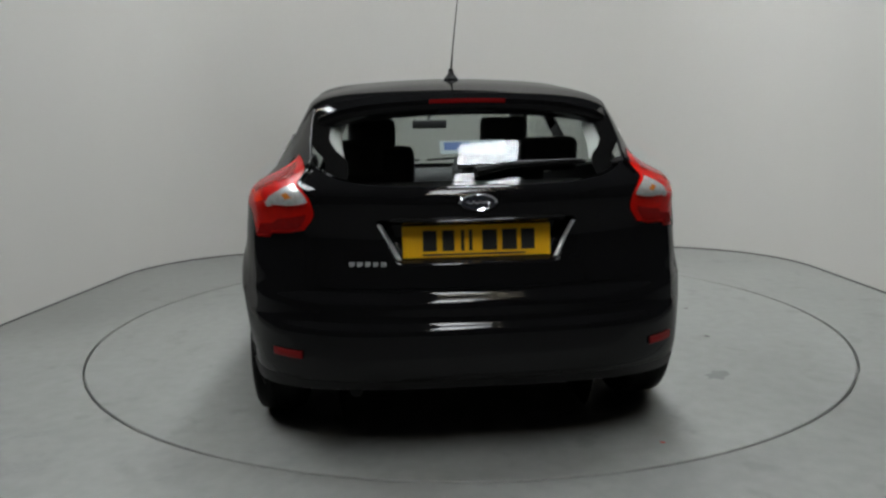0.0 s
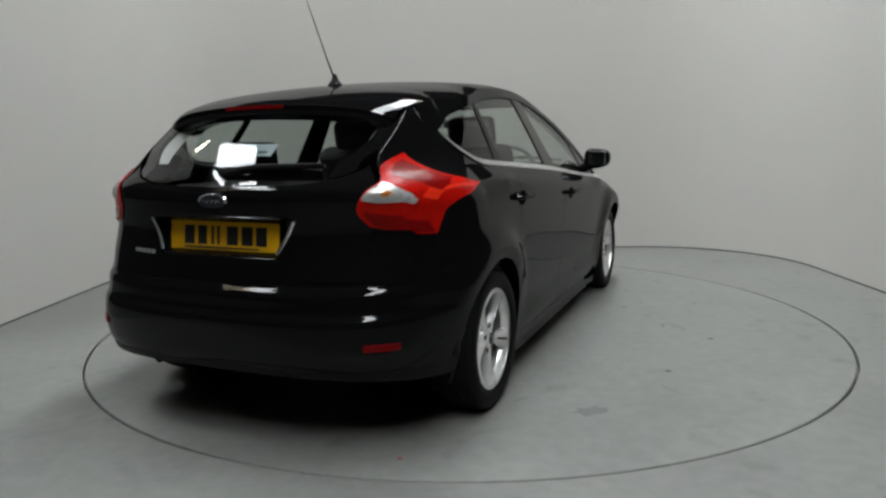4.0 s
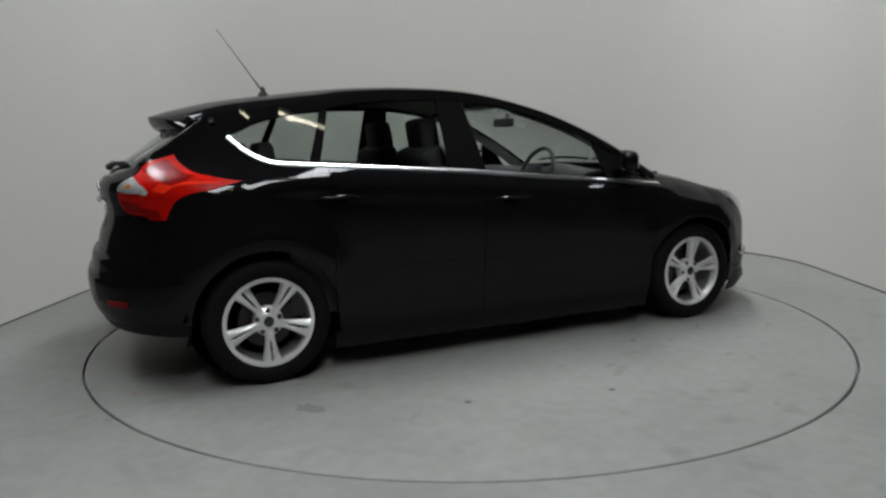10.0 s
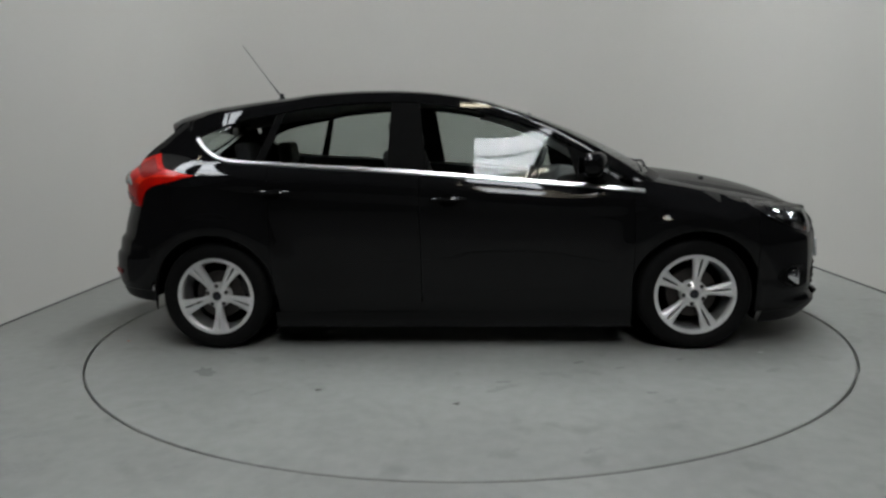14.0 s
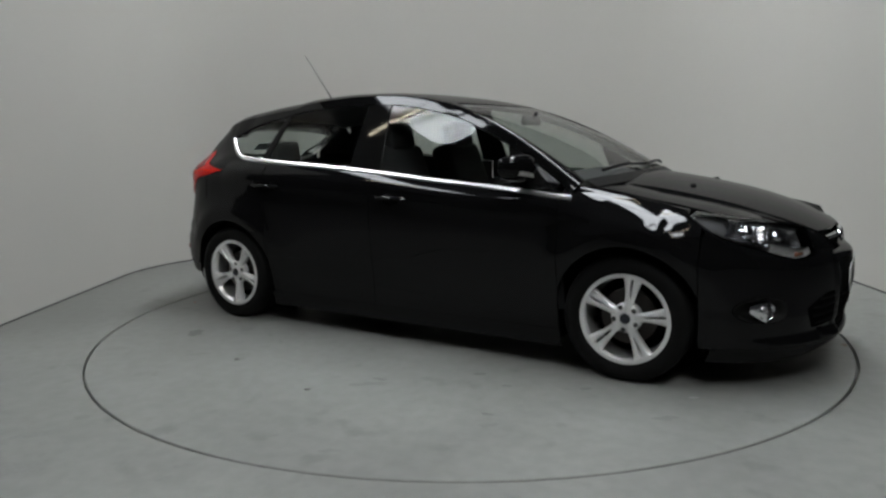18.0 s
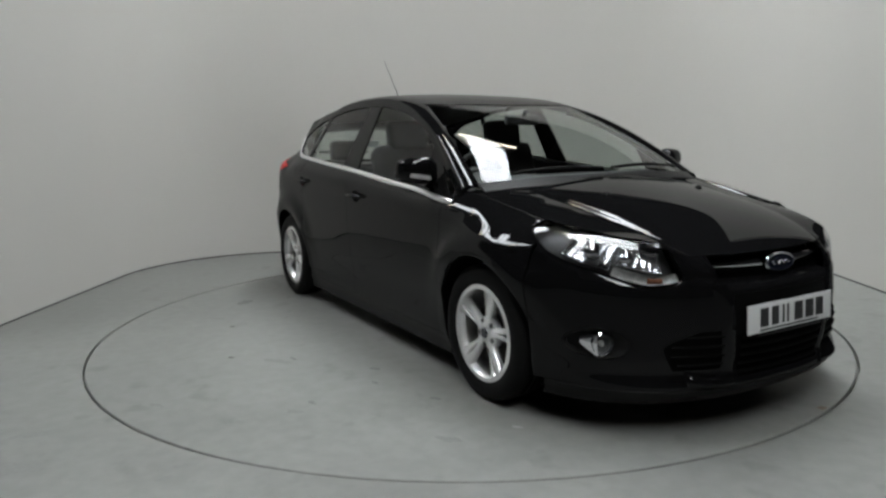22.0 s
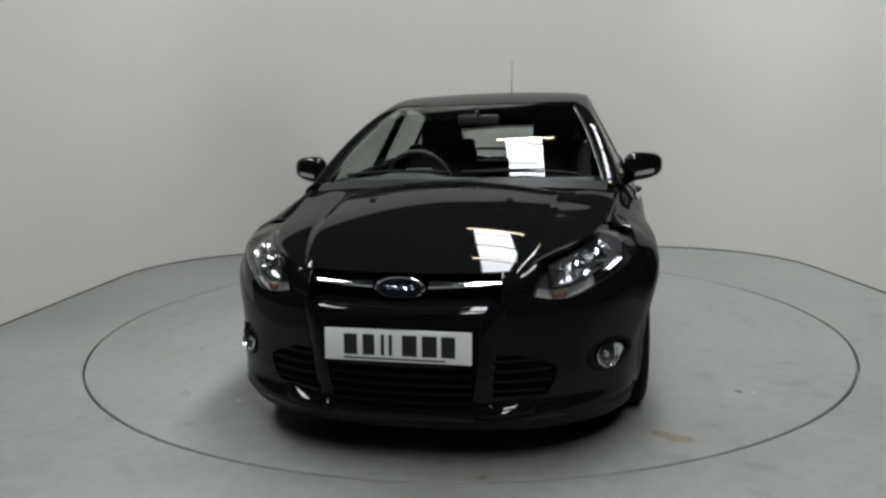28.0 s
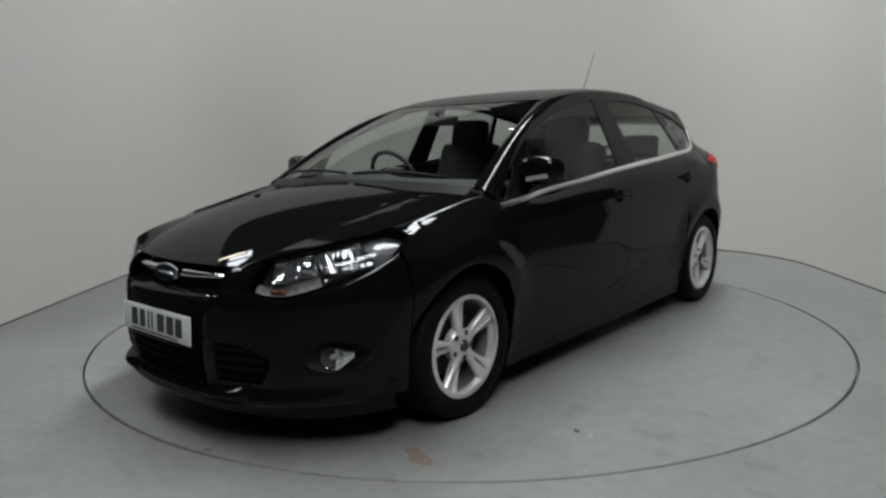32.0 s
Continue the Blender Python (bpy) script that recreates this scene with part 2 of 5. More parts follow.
def booth_line(n=20):
    pts = [(-BOOTH_X, FRONT_L)]
    pts += [(-BOOTH_X, lerp(FRONT_L, BOOTH_Y - CORNER, k / 6)) for k in range(1, 6)]
    for k in range(n + 1):
        a = math.pi - k / n * math.pi / 2
        pts.append((-BOOTH_X + CORNER + CORNER * math.cos(a), BOOTH_Y - CORNER + CORNER * math.sin(a)))
    pts += [(lerp(-BOOTH_X + CORNER, BOOTH_X - CORNER, k / 6), BOOTH_Y) for k in range(1, 6)]
    for k in range(n + 1):
        a = math.pi / 2 - k / n * math.pi / 2
        pts.append((BOOTH_X - CORNER + CORNER * math.cos(a), BOOTH_Y - CORNER + CORNER * math.sin(a)))
    pts += [(BOOTH_X, lerp(BOOTH_Y - CORNER, FRONT_R, k / 6)) for k in range(1, 7)]
    return pts


def wall_bm(line, h, t):
    bm = bmesh.new()
    rows = []
    for i, (x, y) in enumerate(line):
        a, b = line[max(i - 1, 0)], line[min(i + 1, len(line) - 1)]
        d = Vector((b[0] - a[0], b[1] - a[1], 0)).normalized()
        n = Vector((-d.y, d.x, 0))
        p = Vector((x, y, 0))
        q = p + n * t
        rows.append([bm.verts.new(p), bm.verts.new(p + Vector((0, 0, h))), bm.verts.new(q + Vector((0, 0, h))), bm.verts.new(q)])
    for r0, r1 in zip(rows, rows[1:]):
        for k in range(4):
            bm.faces.new((r0[k], r1[k], r1[(k + 1) % 4], r0[(k + 1) % 4]))
    bm.faces.new(rows[0])
    bm.faces.new(rows[-1][::-1])
    return bm


wall = mesh_object("wall_booth", wall_bm(booth_line(), BOOTH_H, 0.08), WALL)
tagged(wall, "plain white curved wall of a photo booth, rounded corners", "wall", kind="structure")

# dark strip painted in for the shadow line where wall meets floor
foot = mesh_object("wall_foot_shadow", wall_bm([(x * 0.9993, y * 0.9993) for x, y in booth_line()], 0.011, 0.004), SLOT)
tagged(foot, "thin dark strip for the shadow gap along the foot of the wall", "joint", kind="structure")

TABLE_R, GAP = 2.22, 0.013


def floor_bm():
    """The floor, with a round opening for the turntable."""
    bm = bmesh.new()
    n = 128
    inner, outer = [], []
    for k in range(n):
        a = 2 * math.pi * k / n
        c, s = math.cos(a), math.sin(a)
        inner.append(bm.verts.new(((TABLE_R + GAP) * c, (TABLE_R + GAP) * s, 0)))
        m = min(BOOTH_X + 0.2, 1e9) / max(abs(c), 1e-9)
        m = min(m, (BOOTH_Y + 0.2 if s > 0 else 2.75) / max(abs(s), 1e-9))
        outer.append(bm.verts.new((m * c, m * s, 0)))
    deep = [bm.verts.new((v.co.x, v.co.y, -0.04)) for v in inner]
    for k in range(n):
        j = (k + 1) % n
        bm.faces.new((inner[k], outer[k], outer[j], inner[j]))
        bm.faces.new((inner[k], inner[j], deep[j], deep[k]))
    bm.faces.new(deep[::-1])
    return bm


floor = mesh_object("floor", floor_bm(), FLOOR, smooth=30)
tagged(floor, "grey painted concrete floor with faint scuffs", "floor", kind="structure")

# unseen floor, its dark tone chosen to dim reflections in the doors
hall_floor = mesh_object("ground", box_bm(26, 24, 0.05, at=(-1, -2, -0.075)), HALL_GROUND, 0)
tagged(hall_floor, "unseen hall floor, made dark to keep reflections in the car dark", "floor", kind="structure")

turntable = new("turntable")
tagged(turntable, "flush round grey turntable let into the floor", "turntable")
part("disc", lathe_bm([(0.0001, 0), (0.7, 0), (1.4, 0), (TABLE_R - 0.004, 0), (TABLE_R, -0.003), (TABLE_R, -0.03)], 128, "Z"), TABLE, turntable, smooth=30)

# the hall round the booth: dark cladding, a roof with one translucent strip
HALL_Z = 7.4


def hall_wall(name, x0, y0, x1, y1):
    bm = bmesh.new()
    d = Vector((x1 - x0, y1 - y0, 0))
    L = d.length
    box_bm(L, 0.2, HALL_Z, at=(0, 0, HALL_Z / 2), bm=bm)
    ob = mesh_object(name, bm, HALL, 0)
    ob.matrix_basis = Matrix.Translation(((x0 + x1) / 2, (y0 + y1) / 2, -0.05)) @ Matrix.Rotation(math.atan2(d.y, d.x), 4, "Z")
    return tagged(ob, "dark cladding wall of the hall", "wall", kind="structure")


hall_wall("wall_south", -13, -13.1, 11, -13.1)
hall_wall("wall_north", -13, 9.1, 11, 9.1)
hall_wall("wall_west", -13.1, -13, -13.1, 9)
hall_wall("wall_east", 11.1, -13, 11.1, 9)


# translucent sheets in the roof: x0, x1, y0, y1
SKY_SHEETS = ((0.42, 1.52, -2.3, 4.4), (0.42, 1.52, -9.4, -4.6), (-5.9, -4.8, -2.4, 3.4))


def roof_bm():
    """The roof's underside, left open where the sheets lie."""
    bm = bmesh.new()
    ys = sorted({-13.0, 9.0, *(y for s in SKY_SHEETS for y in s[2:])})
    for y0, y1 in zip(ys, ys[1:]):
        cuts = sorted((s[0], s[1]) for s in SKY_SHEETS if s[2] <= y0 and s[3] >= y1)
        xs = [-13.0] + [x for c in cuts for x in c] + [11.0]
        for k in range(0, len(xs), 2):
            box_bm(xs[k + 1] - xs[k], y1 - y0, 0.12, at=((xs[k] + xs[k + 1]) / 2, (y0 + y1) / 2, HALL_Z + 0.06), bm=bm)
    return bm


tagged(mesh_object("ceiling", roof_bm(), HALL, 0), "near-black plate closing the underside of the hall roof", "ceiling", kind="structure")
for x0, x1, y0, y1 in SKY_SHEETS:
    skylight = new("roof_light")
    skylight.location = ((x0 + x1) / 2, (y0 + y1) / 2, HALL_Z)
    tagged(skylight, "long translucent roof sheet letting in daylight", "skylight", "roof lights")
    part("sheet", box_bm(x1 - x0, y1 - y0, 0.01, at=(0, 0, 0.1)), SKY_DULL if x0 < -3 else SKY_PANEL, skylight, smooth=0)
    n = round((y1 - y0) / 1.3)
    for k in range(n):
        part("purlin", box_bm(1.5, 0.05, 0.10, 0.008, at=(0, (k + 0.5 - n / 2) * (y1 - y0) / n, -0.08)), STEEL, skylight, smooth=0)


def strip_lamp(x, y, z, length):
    lamp = new("strip_lamp")
    lamp.location = (x, y, z)
    tagged(lamp, "lit warm fluorescent strip lamp hung from the roof", "lamp", "strip lamps")
    for k in (-0.4, 0.4):
        part("hanger", tube_bm([(k * length, 0, 0.06), (k * length, 0, HALL_Z - z)], 0.006, 6), STEEL, lamp)
    part("housing", box_bm(length, 0.16, 0.05, 0.01, at=(0, 0, 0.06)), STEEL, lamp, smooth=0)
    part("tube", tube_bm([(-length / 2 + 0.02, 0, 0), (length / 2 - 0.02, 0, 0)], 0.03, 12), TUBE, lamp)
    return lamp


for y in (-8.0, -5.2, -3.0, 0.6, 3.4):
    strip_lamp(0.92, y, 6.3, 1.5)
for y in (-1.25, 2.4):
    strip_lamp(-5.1, y, 6.3, 1.5)


# ---- the car: x forward, y to its left from the centreline, z up ----
HUB_R, HUB_F, HUB_Z, TYRE_R, ARCH_R = -1.373, 1.275, 0.304, 0.306, 0.352

BELT = curve((-1.49, 1.19), (-1.455, 1.15), (-1.41, 1.113), (-1.35, 1.079), (-1.29, 1.061), (-0.98, 1.036), (-0.67, 1.015), (-0.36, 0.993), (-0.05, 0.966), (0.25, 0.937), (0.56, 0.910), (0.795, 0.888), (1.011, 0.866))
REF = curve((-2.3, 0.98), (-1.6, 1.03), (-1.29, 1.05), (-0.98, 1.036), (-0.36, 0.993), (0.25, 0.937), (0.65, 0.912), (0.85, 0.915), (1.0, 0.905), (1.2, 0.880), (1.4, 0.842), (1.54, 0.805), (1.75, 0.75), (2.2, 0.66))
DLO = curve((-1.49, 1.19), (-1.42, 1.222), (-1.33, 1.259), (-1.164, 1.295), (-1.03, 1.316), (-0.84, 1.349), (-0.68, 1.362), (-0.52, 1.369), (-0.36, 1.369), (-0.2, 1.363), (-0.05, 1.343), (0.108, 1.313), (0.265, 1.270), (0.422, 1.211), (0.58, 1.135), (0.72, 1.057), (0.86, 0.970), (1.0, 0.875))
W_TOP = curve((-2.3, 0.76), (-1.6, 0.768), (-1.3, 0.786), (-1.0, 0.808), (-0.36, 0.827), (0.25, 0.824), (0.8, 0.802), (1.0, 0.788), (1.2, 0.762), (1.4, 0.742), (1.54, 0.73), (1.8, 0.72), (2.2, 0.7))
W_MAX = curve((-2.3, 0.875), (-1.373, 0.880), (-0.8, 0.886), (0.3, 0.886), (0.9, 0.886), (1.275, 0.884), (1.7, 0.88), (2.2, 0.86))
LEAN = curve((-1.8, 0.62), (-1.5, 0.66), (-1.2, 0.56), (-0.5, 0.50), (0.2, 0.50), (0.6, 0.46), (1.0, 0.44))
SECTION = curve((0.0, 0.930), (0.05, 0.945), (0.12, 0.962), (0.25, 0.974), (0.45, 0.985), (0.62, 0.998), (0.70, 1.0), (0.78, 0.993))
TAIL_X = curve((0.14, -1.97), (0.2, -2.03), (0.26, -2.08), (0.32, -2.118), (0.38, -2.15), (0.44, -2.164), (0.5, -2.168), (0.522, -2.164), (0.545, -2.146), (0.56, -2.143), (0.60, -2.140), (0.615, -2.134), (0.64, -2.110), (0.66, -2.104), (0.70, -2.096), (0.78, -2.072), (0.82, -2.064), (0.86, -2.068), (0.90, -2.076), (0.94, -2.078), (0.98, -2.066), (1.0, -2.048), (1.02, -2.024), (1.06, -1.970), (1.12, -1.889), (1.2, -1.781), (1.26, -1.700), (1.36, -1.565))
NOSE_X = curve((0.12, 2.05), (0.17, 2.125), (0.21, 2.150), (0.26, 2.130), (0.32, 2.145), (0.40, 2.155), (0.48, 2.163), (0.56, 2.160), (0.60, 2.150), (0.64, 2.118), (0.68, 2.088), (0.72, 2.055), (0.76, 2.0))
CREST = curve((-1.80, 1.312), (-1.67, 1.346), (-1.49, 1.384), (-1.31, 1.409), (-1.127, 1.429), (-0.946, 1.448), (-0.767, 1.459), (-0.588, 1.463), (-0.41, 1.459), (-0.232, 1.446), (-0.055, 1.424), (0.121, 1.391), (0.25, 1.358))
TAIL_START = curve((0.0, -1.45), (0.95, -1.45), (1.15, -1.40), (1.4, -1.35))
NOSE_START = 1.42
TAIL_N = curve((0.1, 3.3), (0.3, 3.2), (0.5, 2.91), (0.7, 2.64), (0.9, 2.5), (1.02, 2.85), (1.1, 3.1), (1.3, 2.7))
NOSE_N = curve((0.2, 2.40), (0.45, 2.07), (0.65, 1.95))
SILL = 0.165


def plain_half(x, z):
    """Half width of the side at x and z, with no rounding of the ends."""
    ref = REF(x)
    if z <= ref:
        q = (z - SILL) / (ref - SILL)
        wm, wt = W_MAX(x), W_TOP(x)
        if q < 0.72:
            w = wm * SECTION(max(q, 0))
        else:
            t = (q - 0.72) / 0.28
            # along the doors the last few centimetres lean in as one band
            band = min(max(min((1.15 - x) / 0.3, (x + 1.5) / 0.3), 0), 1)
            k = max(0, (t - 0.70) / 0.30)
            w = wm - (wm - wt) * lerp(0.1 * t + 0.9 * t ** 3.0, 0.1 * t + 0.9 * k ** 1.25, band)
        # the swage line over the door handles
        w += 0.005 * math.exp(-((z - ref + 0.115) / 0.022) ** 2)
        # a hollow low on the doors
        if -1.05 < x < 0.95:
            w -= 0.012 * math.exp(-((z - 0.36) / 0.07) ** 2) * min(1, (0.95 - x) / 0.2, (x + 1.05) / 0.2)
        return w
    d = z - ref
    return W_TOP(x) - LEAN(x) * d - 0.10 * d * d


def flare(x, z):
    """The lips of the wheel arches."""
    out = 0
    for hx in (HUB_R, HUB_F):
        r = math.hypot(x - hx, z - HUB_Z)
        up = min(max((z - 0.38) / 0.22, 0), 1)
        out = max(out, 0.008 * math.exp(-((r - ARCH_R) / 0.025) ** 2) + 0.032 * up * math.exp(-((r - 0.40) / 0.075) ** 2))
    return out


EDGE_X = curve((1.0, -1.985), (1.068, -1.888), (1.144, -1.782), (1.209, -1.690), (1.29, -1.580), (1.36, -1.49))
EDGE_Y = curve((1.0, 0.555), (1.068, 0.572), (1.144, 0.586), (1.209, 0.588), (1.29, 0.580), (1.36, 0.56))
ROWS_A, ROW_STEP = 240, 0.004
tail_rows = {}


def tail_row(k):
    """The tail's plan at one height: points from its middle (0) to where the side begins (1)."""
    if k in tail_rows:
        return tail_rows[k]
    z = k * ROW_STEP
    n, xs, xe = TAIL_N(z), TAIL_START(z), TAIL_X(z)
    half = plain_half(xs, z)
    sharp = min(max((z - 1.0) / 0.11, 0), 1)
    sharp = sharp * sharp * (3 - 2 * sharp)
    ex, ey = EDGE_X(z), EDGE_Y(z)
    row = []
    for i in range(ROWS_A + 1):
        a = i / ROWS_A
        phi = (1 - a) * math.pi / 2
        x, y = xs + (xe - xs) * math.sin(phi) ** (2 / n), half * max(math.cos(phi), 0) ** (2 / n)
        if sharp:
            # a bowed window to the hatch's edge, then the body's corner
            ac = 0.62
            if a < ac:
                q = a / ac
                hx, hy = xe + (ex - xe) * (0.6 * q ** 2 + 0.4 * q ** 4), ey * q
            else:
                q = (a - ac) / (1 - ac)
                bow = 4 * q * (1 - q)
                hx, hy = lerp(ex, xs, q), lerp(ey, half, q) + 0.018 * bow
            x, y = lerp(x, hx, sharp), lerp(y, hy, sharp)
        row.append((x, y))
    tail_rows[k] = row
    return row


def tail_find(row, axis, value):
    """Where the row's x or y reaches a value, from 0 to 1."""
    lo, hi = 0, ROWS_A
    while hi - lo > 1:
        mid = (lo + hi) // 2
        if row[mid][axis] < value:
            lo = mid
        else:
            hi = mid
    d = row[hi][axis] - row[lo][axis]
    return min(max((lo + (value - row[lo][axis]) / d if d else lo) / ROWS_A, 0), 1)


def tail_plan(a, z):
    k = max(int(z / ROW_STEP), 0)
    f = z / ROW_STEP - k
    i = min(int(a * ROWS_A), ROWS_A - 1)
    g = a * ROWS_A - i
    out = []
    for axis in (0, 1):
        p, q = tail_row(k), tail_row(k + 1)
        out.append(lerp(lerp(p[i][axis], p[i + 1][axis], g), lerp(q[i][axis], q[i + 1][axis], g), f))
    return out


def tail_a(axis, value, z):
    k = max(int(z / ROW_STEP), 0)
    return lerp(tail_find(tail_row(k), axis, value), tail_find(tail_row(k + 1), axis, value), z / ROW_STEP - k)


def side_y(x, z):
    y = plain_half(x, z)
    if x < TAIL_START(z):
        y = tail_plan(tail_a(0, x, z), z)[1]
    elif x > NOSE_START:
        t = min((x - NOSE_START) / (NOSE_X(z) - NOSE_START), 1)
        y = plain_half(NOSE_START, z) * (1 - t ** NOSE_N(z)) ** (1 / NOSE_N(z))
    return y + flare(x, z)


def end_point(front, a, z):
    """On the rounded nose or tail: a is 0 in the middle, 1 where the side begins (left), -1 on the right."""
    if front:
        n, phi = NOSE_N(z), (1 - min(abs(a), 1)) * math.pi / 2
        x = NOSE_START + (NOSE_X(z) - NOSE_START) * math.sin(phi) ** (2 / n)
        y = plain_half(NOSE_START, z) * max(math.cos(phi), 0) ** (2 / n)
    else:
        x, y = tail_plan(min(abs(a), 1), z)
    if abs(a) > 0.5:
        y += flare(x, z)
    return Vector((x, math.copysign(y, a), z))


def a_of_x(front, x, z):
    if not front:
        return tail_a(0, x, z)
    t = min(max((x - NOSE_START) / (NOSE_X(z) - NOSE_START), 0), 1)
    return 1 - math.asin(t ** (NOSE_N(z) / 2)) / (math.pi / 2)


def a_of_y(front, y, z):
    if not front:
        return math.copysign(tail_a(1, abs(y), z), y)
    t = min(abs(y) / plain_half(NOSE_START, z), 1)
    return math.copysign(1 - math.acos(t ** (NOSE_N(z) / 2)) / (math.pi / 2), y)


def arch_z(x, base):
    z = base
    for hx in (HUB_R, HUB_F):
        d = ARCH_R ** 2 - (x - hx) ** 2
        if d > 0:
            z = max(z, HUB_Z + math.sqrt(d))
    return z


def side_panel(name, parent, s, x0, x1, z0, z1, nu=24, nv=14, mat=None, out=0.0, thick=0.012, label=""):
    """A piece of the car's side; x0, x1 are functions of v, z0, z1 of x; s is +1 left, -1 right."""
    def f(u, v):
        x = lerp(x0(v), x1(v), u)
        z = lerp(z0(x), z1(x), v)
        return (x, s * (side_y(x, z) + out), z)
    return part(name, grid_bm(f, nu, nv, -thick * s), mat or PAINT, parent, label)


def end_panel(name, parent, front, a0, a1, z0, z1, nu=40, nv=12, mat=None, out=0.0, thick=0.012, label="", dent=None):
    """A piece of the nose or tail; a0, a1 are functions of v, z0, z1 of a."""
    def f(u, v):
        am = lerp(a0(v), a1(v), u)
        z = lerp(z0(am), z1(am), v)
        p = end_point(front, am, z)
        e = 0.002
        t = end_point(front, min(am + e, 1), z) - end_point(front, max(am - e, -1), z)
        n = Vector((t.y, -t.x, 0))
        n = n.normalized() if n.length > 1e-9 else Vector((1 if front else -1, 0, 0))
        if n.x * (1 if front else -1) < 0 and abs(n.x) > 0.05:
            n = -n
        elif abs(n.x) <= 0.05 and n.y * am < 0:
            n = -n
        if dent:
            p = p + Vector((dent(p), 0, 0))
        return p + n * out
    return part(name, grid_bm(f, nu, nv, thick if front else -thick), mat or PAINT, parent, label)


def frame_top(x):
    """Height of the frame's upper edge over the side windows."""
    return DLO(x) + 0.050 - 0.045 * max(0, x)


RAIL_Z = curve((-1.82, 1.220), (-1.74, 1.246), (-1.6, 1.283), (-1.49, 1.307), (-1.3, 1.333), (-1.1, 1.355))


def rail(x):
    z = RAIL_Z(x) if x < -1.1 else lerp(1.355, frame_top(x), min((x + 1.1) / 0.2, 1))
    back = max(0, -1.54 - x)
    return side_y(x + back, RAIL_Z(x + back) if back else z) - 0.28 * back, z


def con(c):
    return lambda _=0: c


def corner_x(z):
    """Where the side ends and the tail begins."""
    return lerp(-1.735, -1.54, min(max((z - 1.04) / 0.20, 0), 1))


car = new("car")
tagged(car, "glossy black five-door hatchback with silver alloy wheels on the turntable", "car")

G = 0.002   # half a panel gap
LAMP_Z = curve((1.54, 0.800), (1.60, 0.757), (1.68, 0.708), (1.76, 0.671), (1.84, 0.643), (1.93, 0.611), (1.98, 0.599), (2.005, 0.603), (2.03, 0.616), (2.05, 0.622), (2.07, 0.612), (2.09, 0.600), (2.2, 0.598))

# hood edge: from the screen's corner along the wing and over the headlamp to the nose
def fitted(pts, deg):
    """x, y and z as smooth polynomials of x through points in space, for t from 0 to 1."""
    xs = [p[0] for p in pts]
    cy, cz = np.polyfit(xs, [p[1] for p in pts], deg), np.polyfit(xs, [p[2] for p in pts], deg)
    def f(t):
        x = lerp(xs[0], xs[-1], t)
        return Vector((x, float(np.polyval(cy, x)), float(np.polyval(cz, x))))
    return f


HOOD_EDGE = fitted(((0.90, 0.755, 0.928), (1.05, 0.742, 0.905), (1.25, 0.72, 0.873), (1.42, 0.70, 0.838), (1.55, 0.678, 0.806), (1.70, 0.630, 0.790), (1.84, 0.575, 0.774), (1.92, 0.53, 0.758), (1.975, 0.485, 0.742)), 4)
HOOD_MID = fitted(((1.13, 0, 0.968), (1.24, 0, 0.953), (1.36, 0, 0.934), (1.50, 0, 0.910), (1.62, 0, 0.885), (1.78, 0, 0.840), (1.93, 0, 0.782), (2.02, 0, 0.738), (2.08, 0, 0.702)), 4)


CREASE_Y = curve((0.9, 0.52), (1.13, 0.492), (1.29, 0.472), (1.55, 0.452), (1.75, 0.436), (1.9, 0.405), (2.0, 0.375), (2.14, 0.335))


def hood_z(x, y):
    """Gently arched between two creases, then falling to the wings and lamps."""
    y = abs(y)
    e = HOOD_EDGE(min((x - 0.90) / 1.075, 1))
    m = HOOD_MID((x - 1.13) / 0.95).z
    arch = lerp(0.17, 0.23, min(max((x - 1.1) / 0.4, 0), 1))
    yc = CREASE_Y(x)
    if y < yc or e.y < yc + 0.03:
        return m - arch * y * y
    zc = m - arch * yc * yc
    t = min((y - yc) / (e.y - yc), 1)
    fade = min(1, (e.y - yc) / 0.10) * min(max((x - 1.08) / 0.25, 0), 1)
    step = min((y - yc) / 0.034, 1)
    drop = 0.0135 * fade * step * step * (3 - 2 * step)
    return lerp(zc - drop, e.z, lerp(t ** 2.2, t, step * 0.25))


def hood(u, v):
    w = 2 * u - 1
    a, m = HOOD_EDGE(v), HOOD_MID(v)
    k = abs(w)
    x = lerp(m.x, a.x, k ** 2.2)
    y = a.y * w
    z = hood_z(x, y)
    return Vector((x, y, z))


part("bonnet", grid_bm(hood, 96, 48, -0.012), PAINT, car)

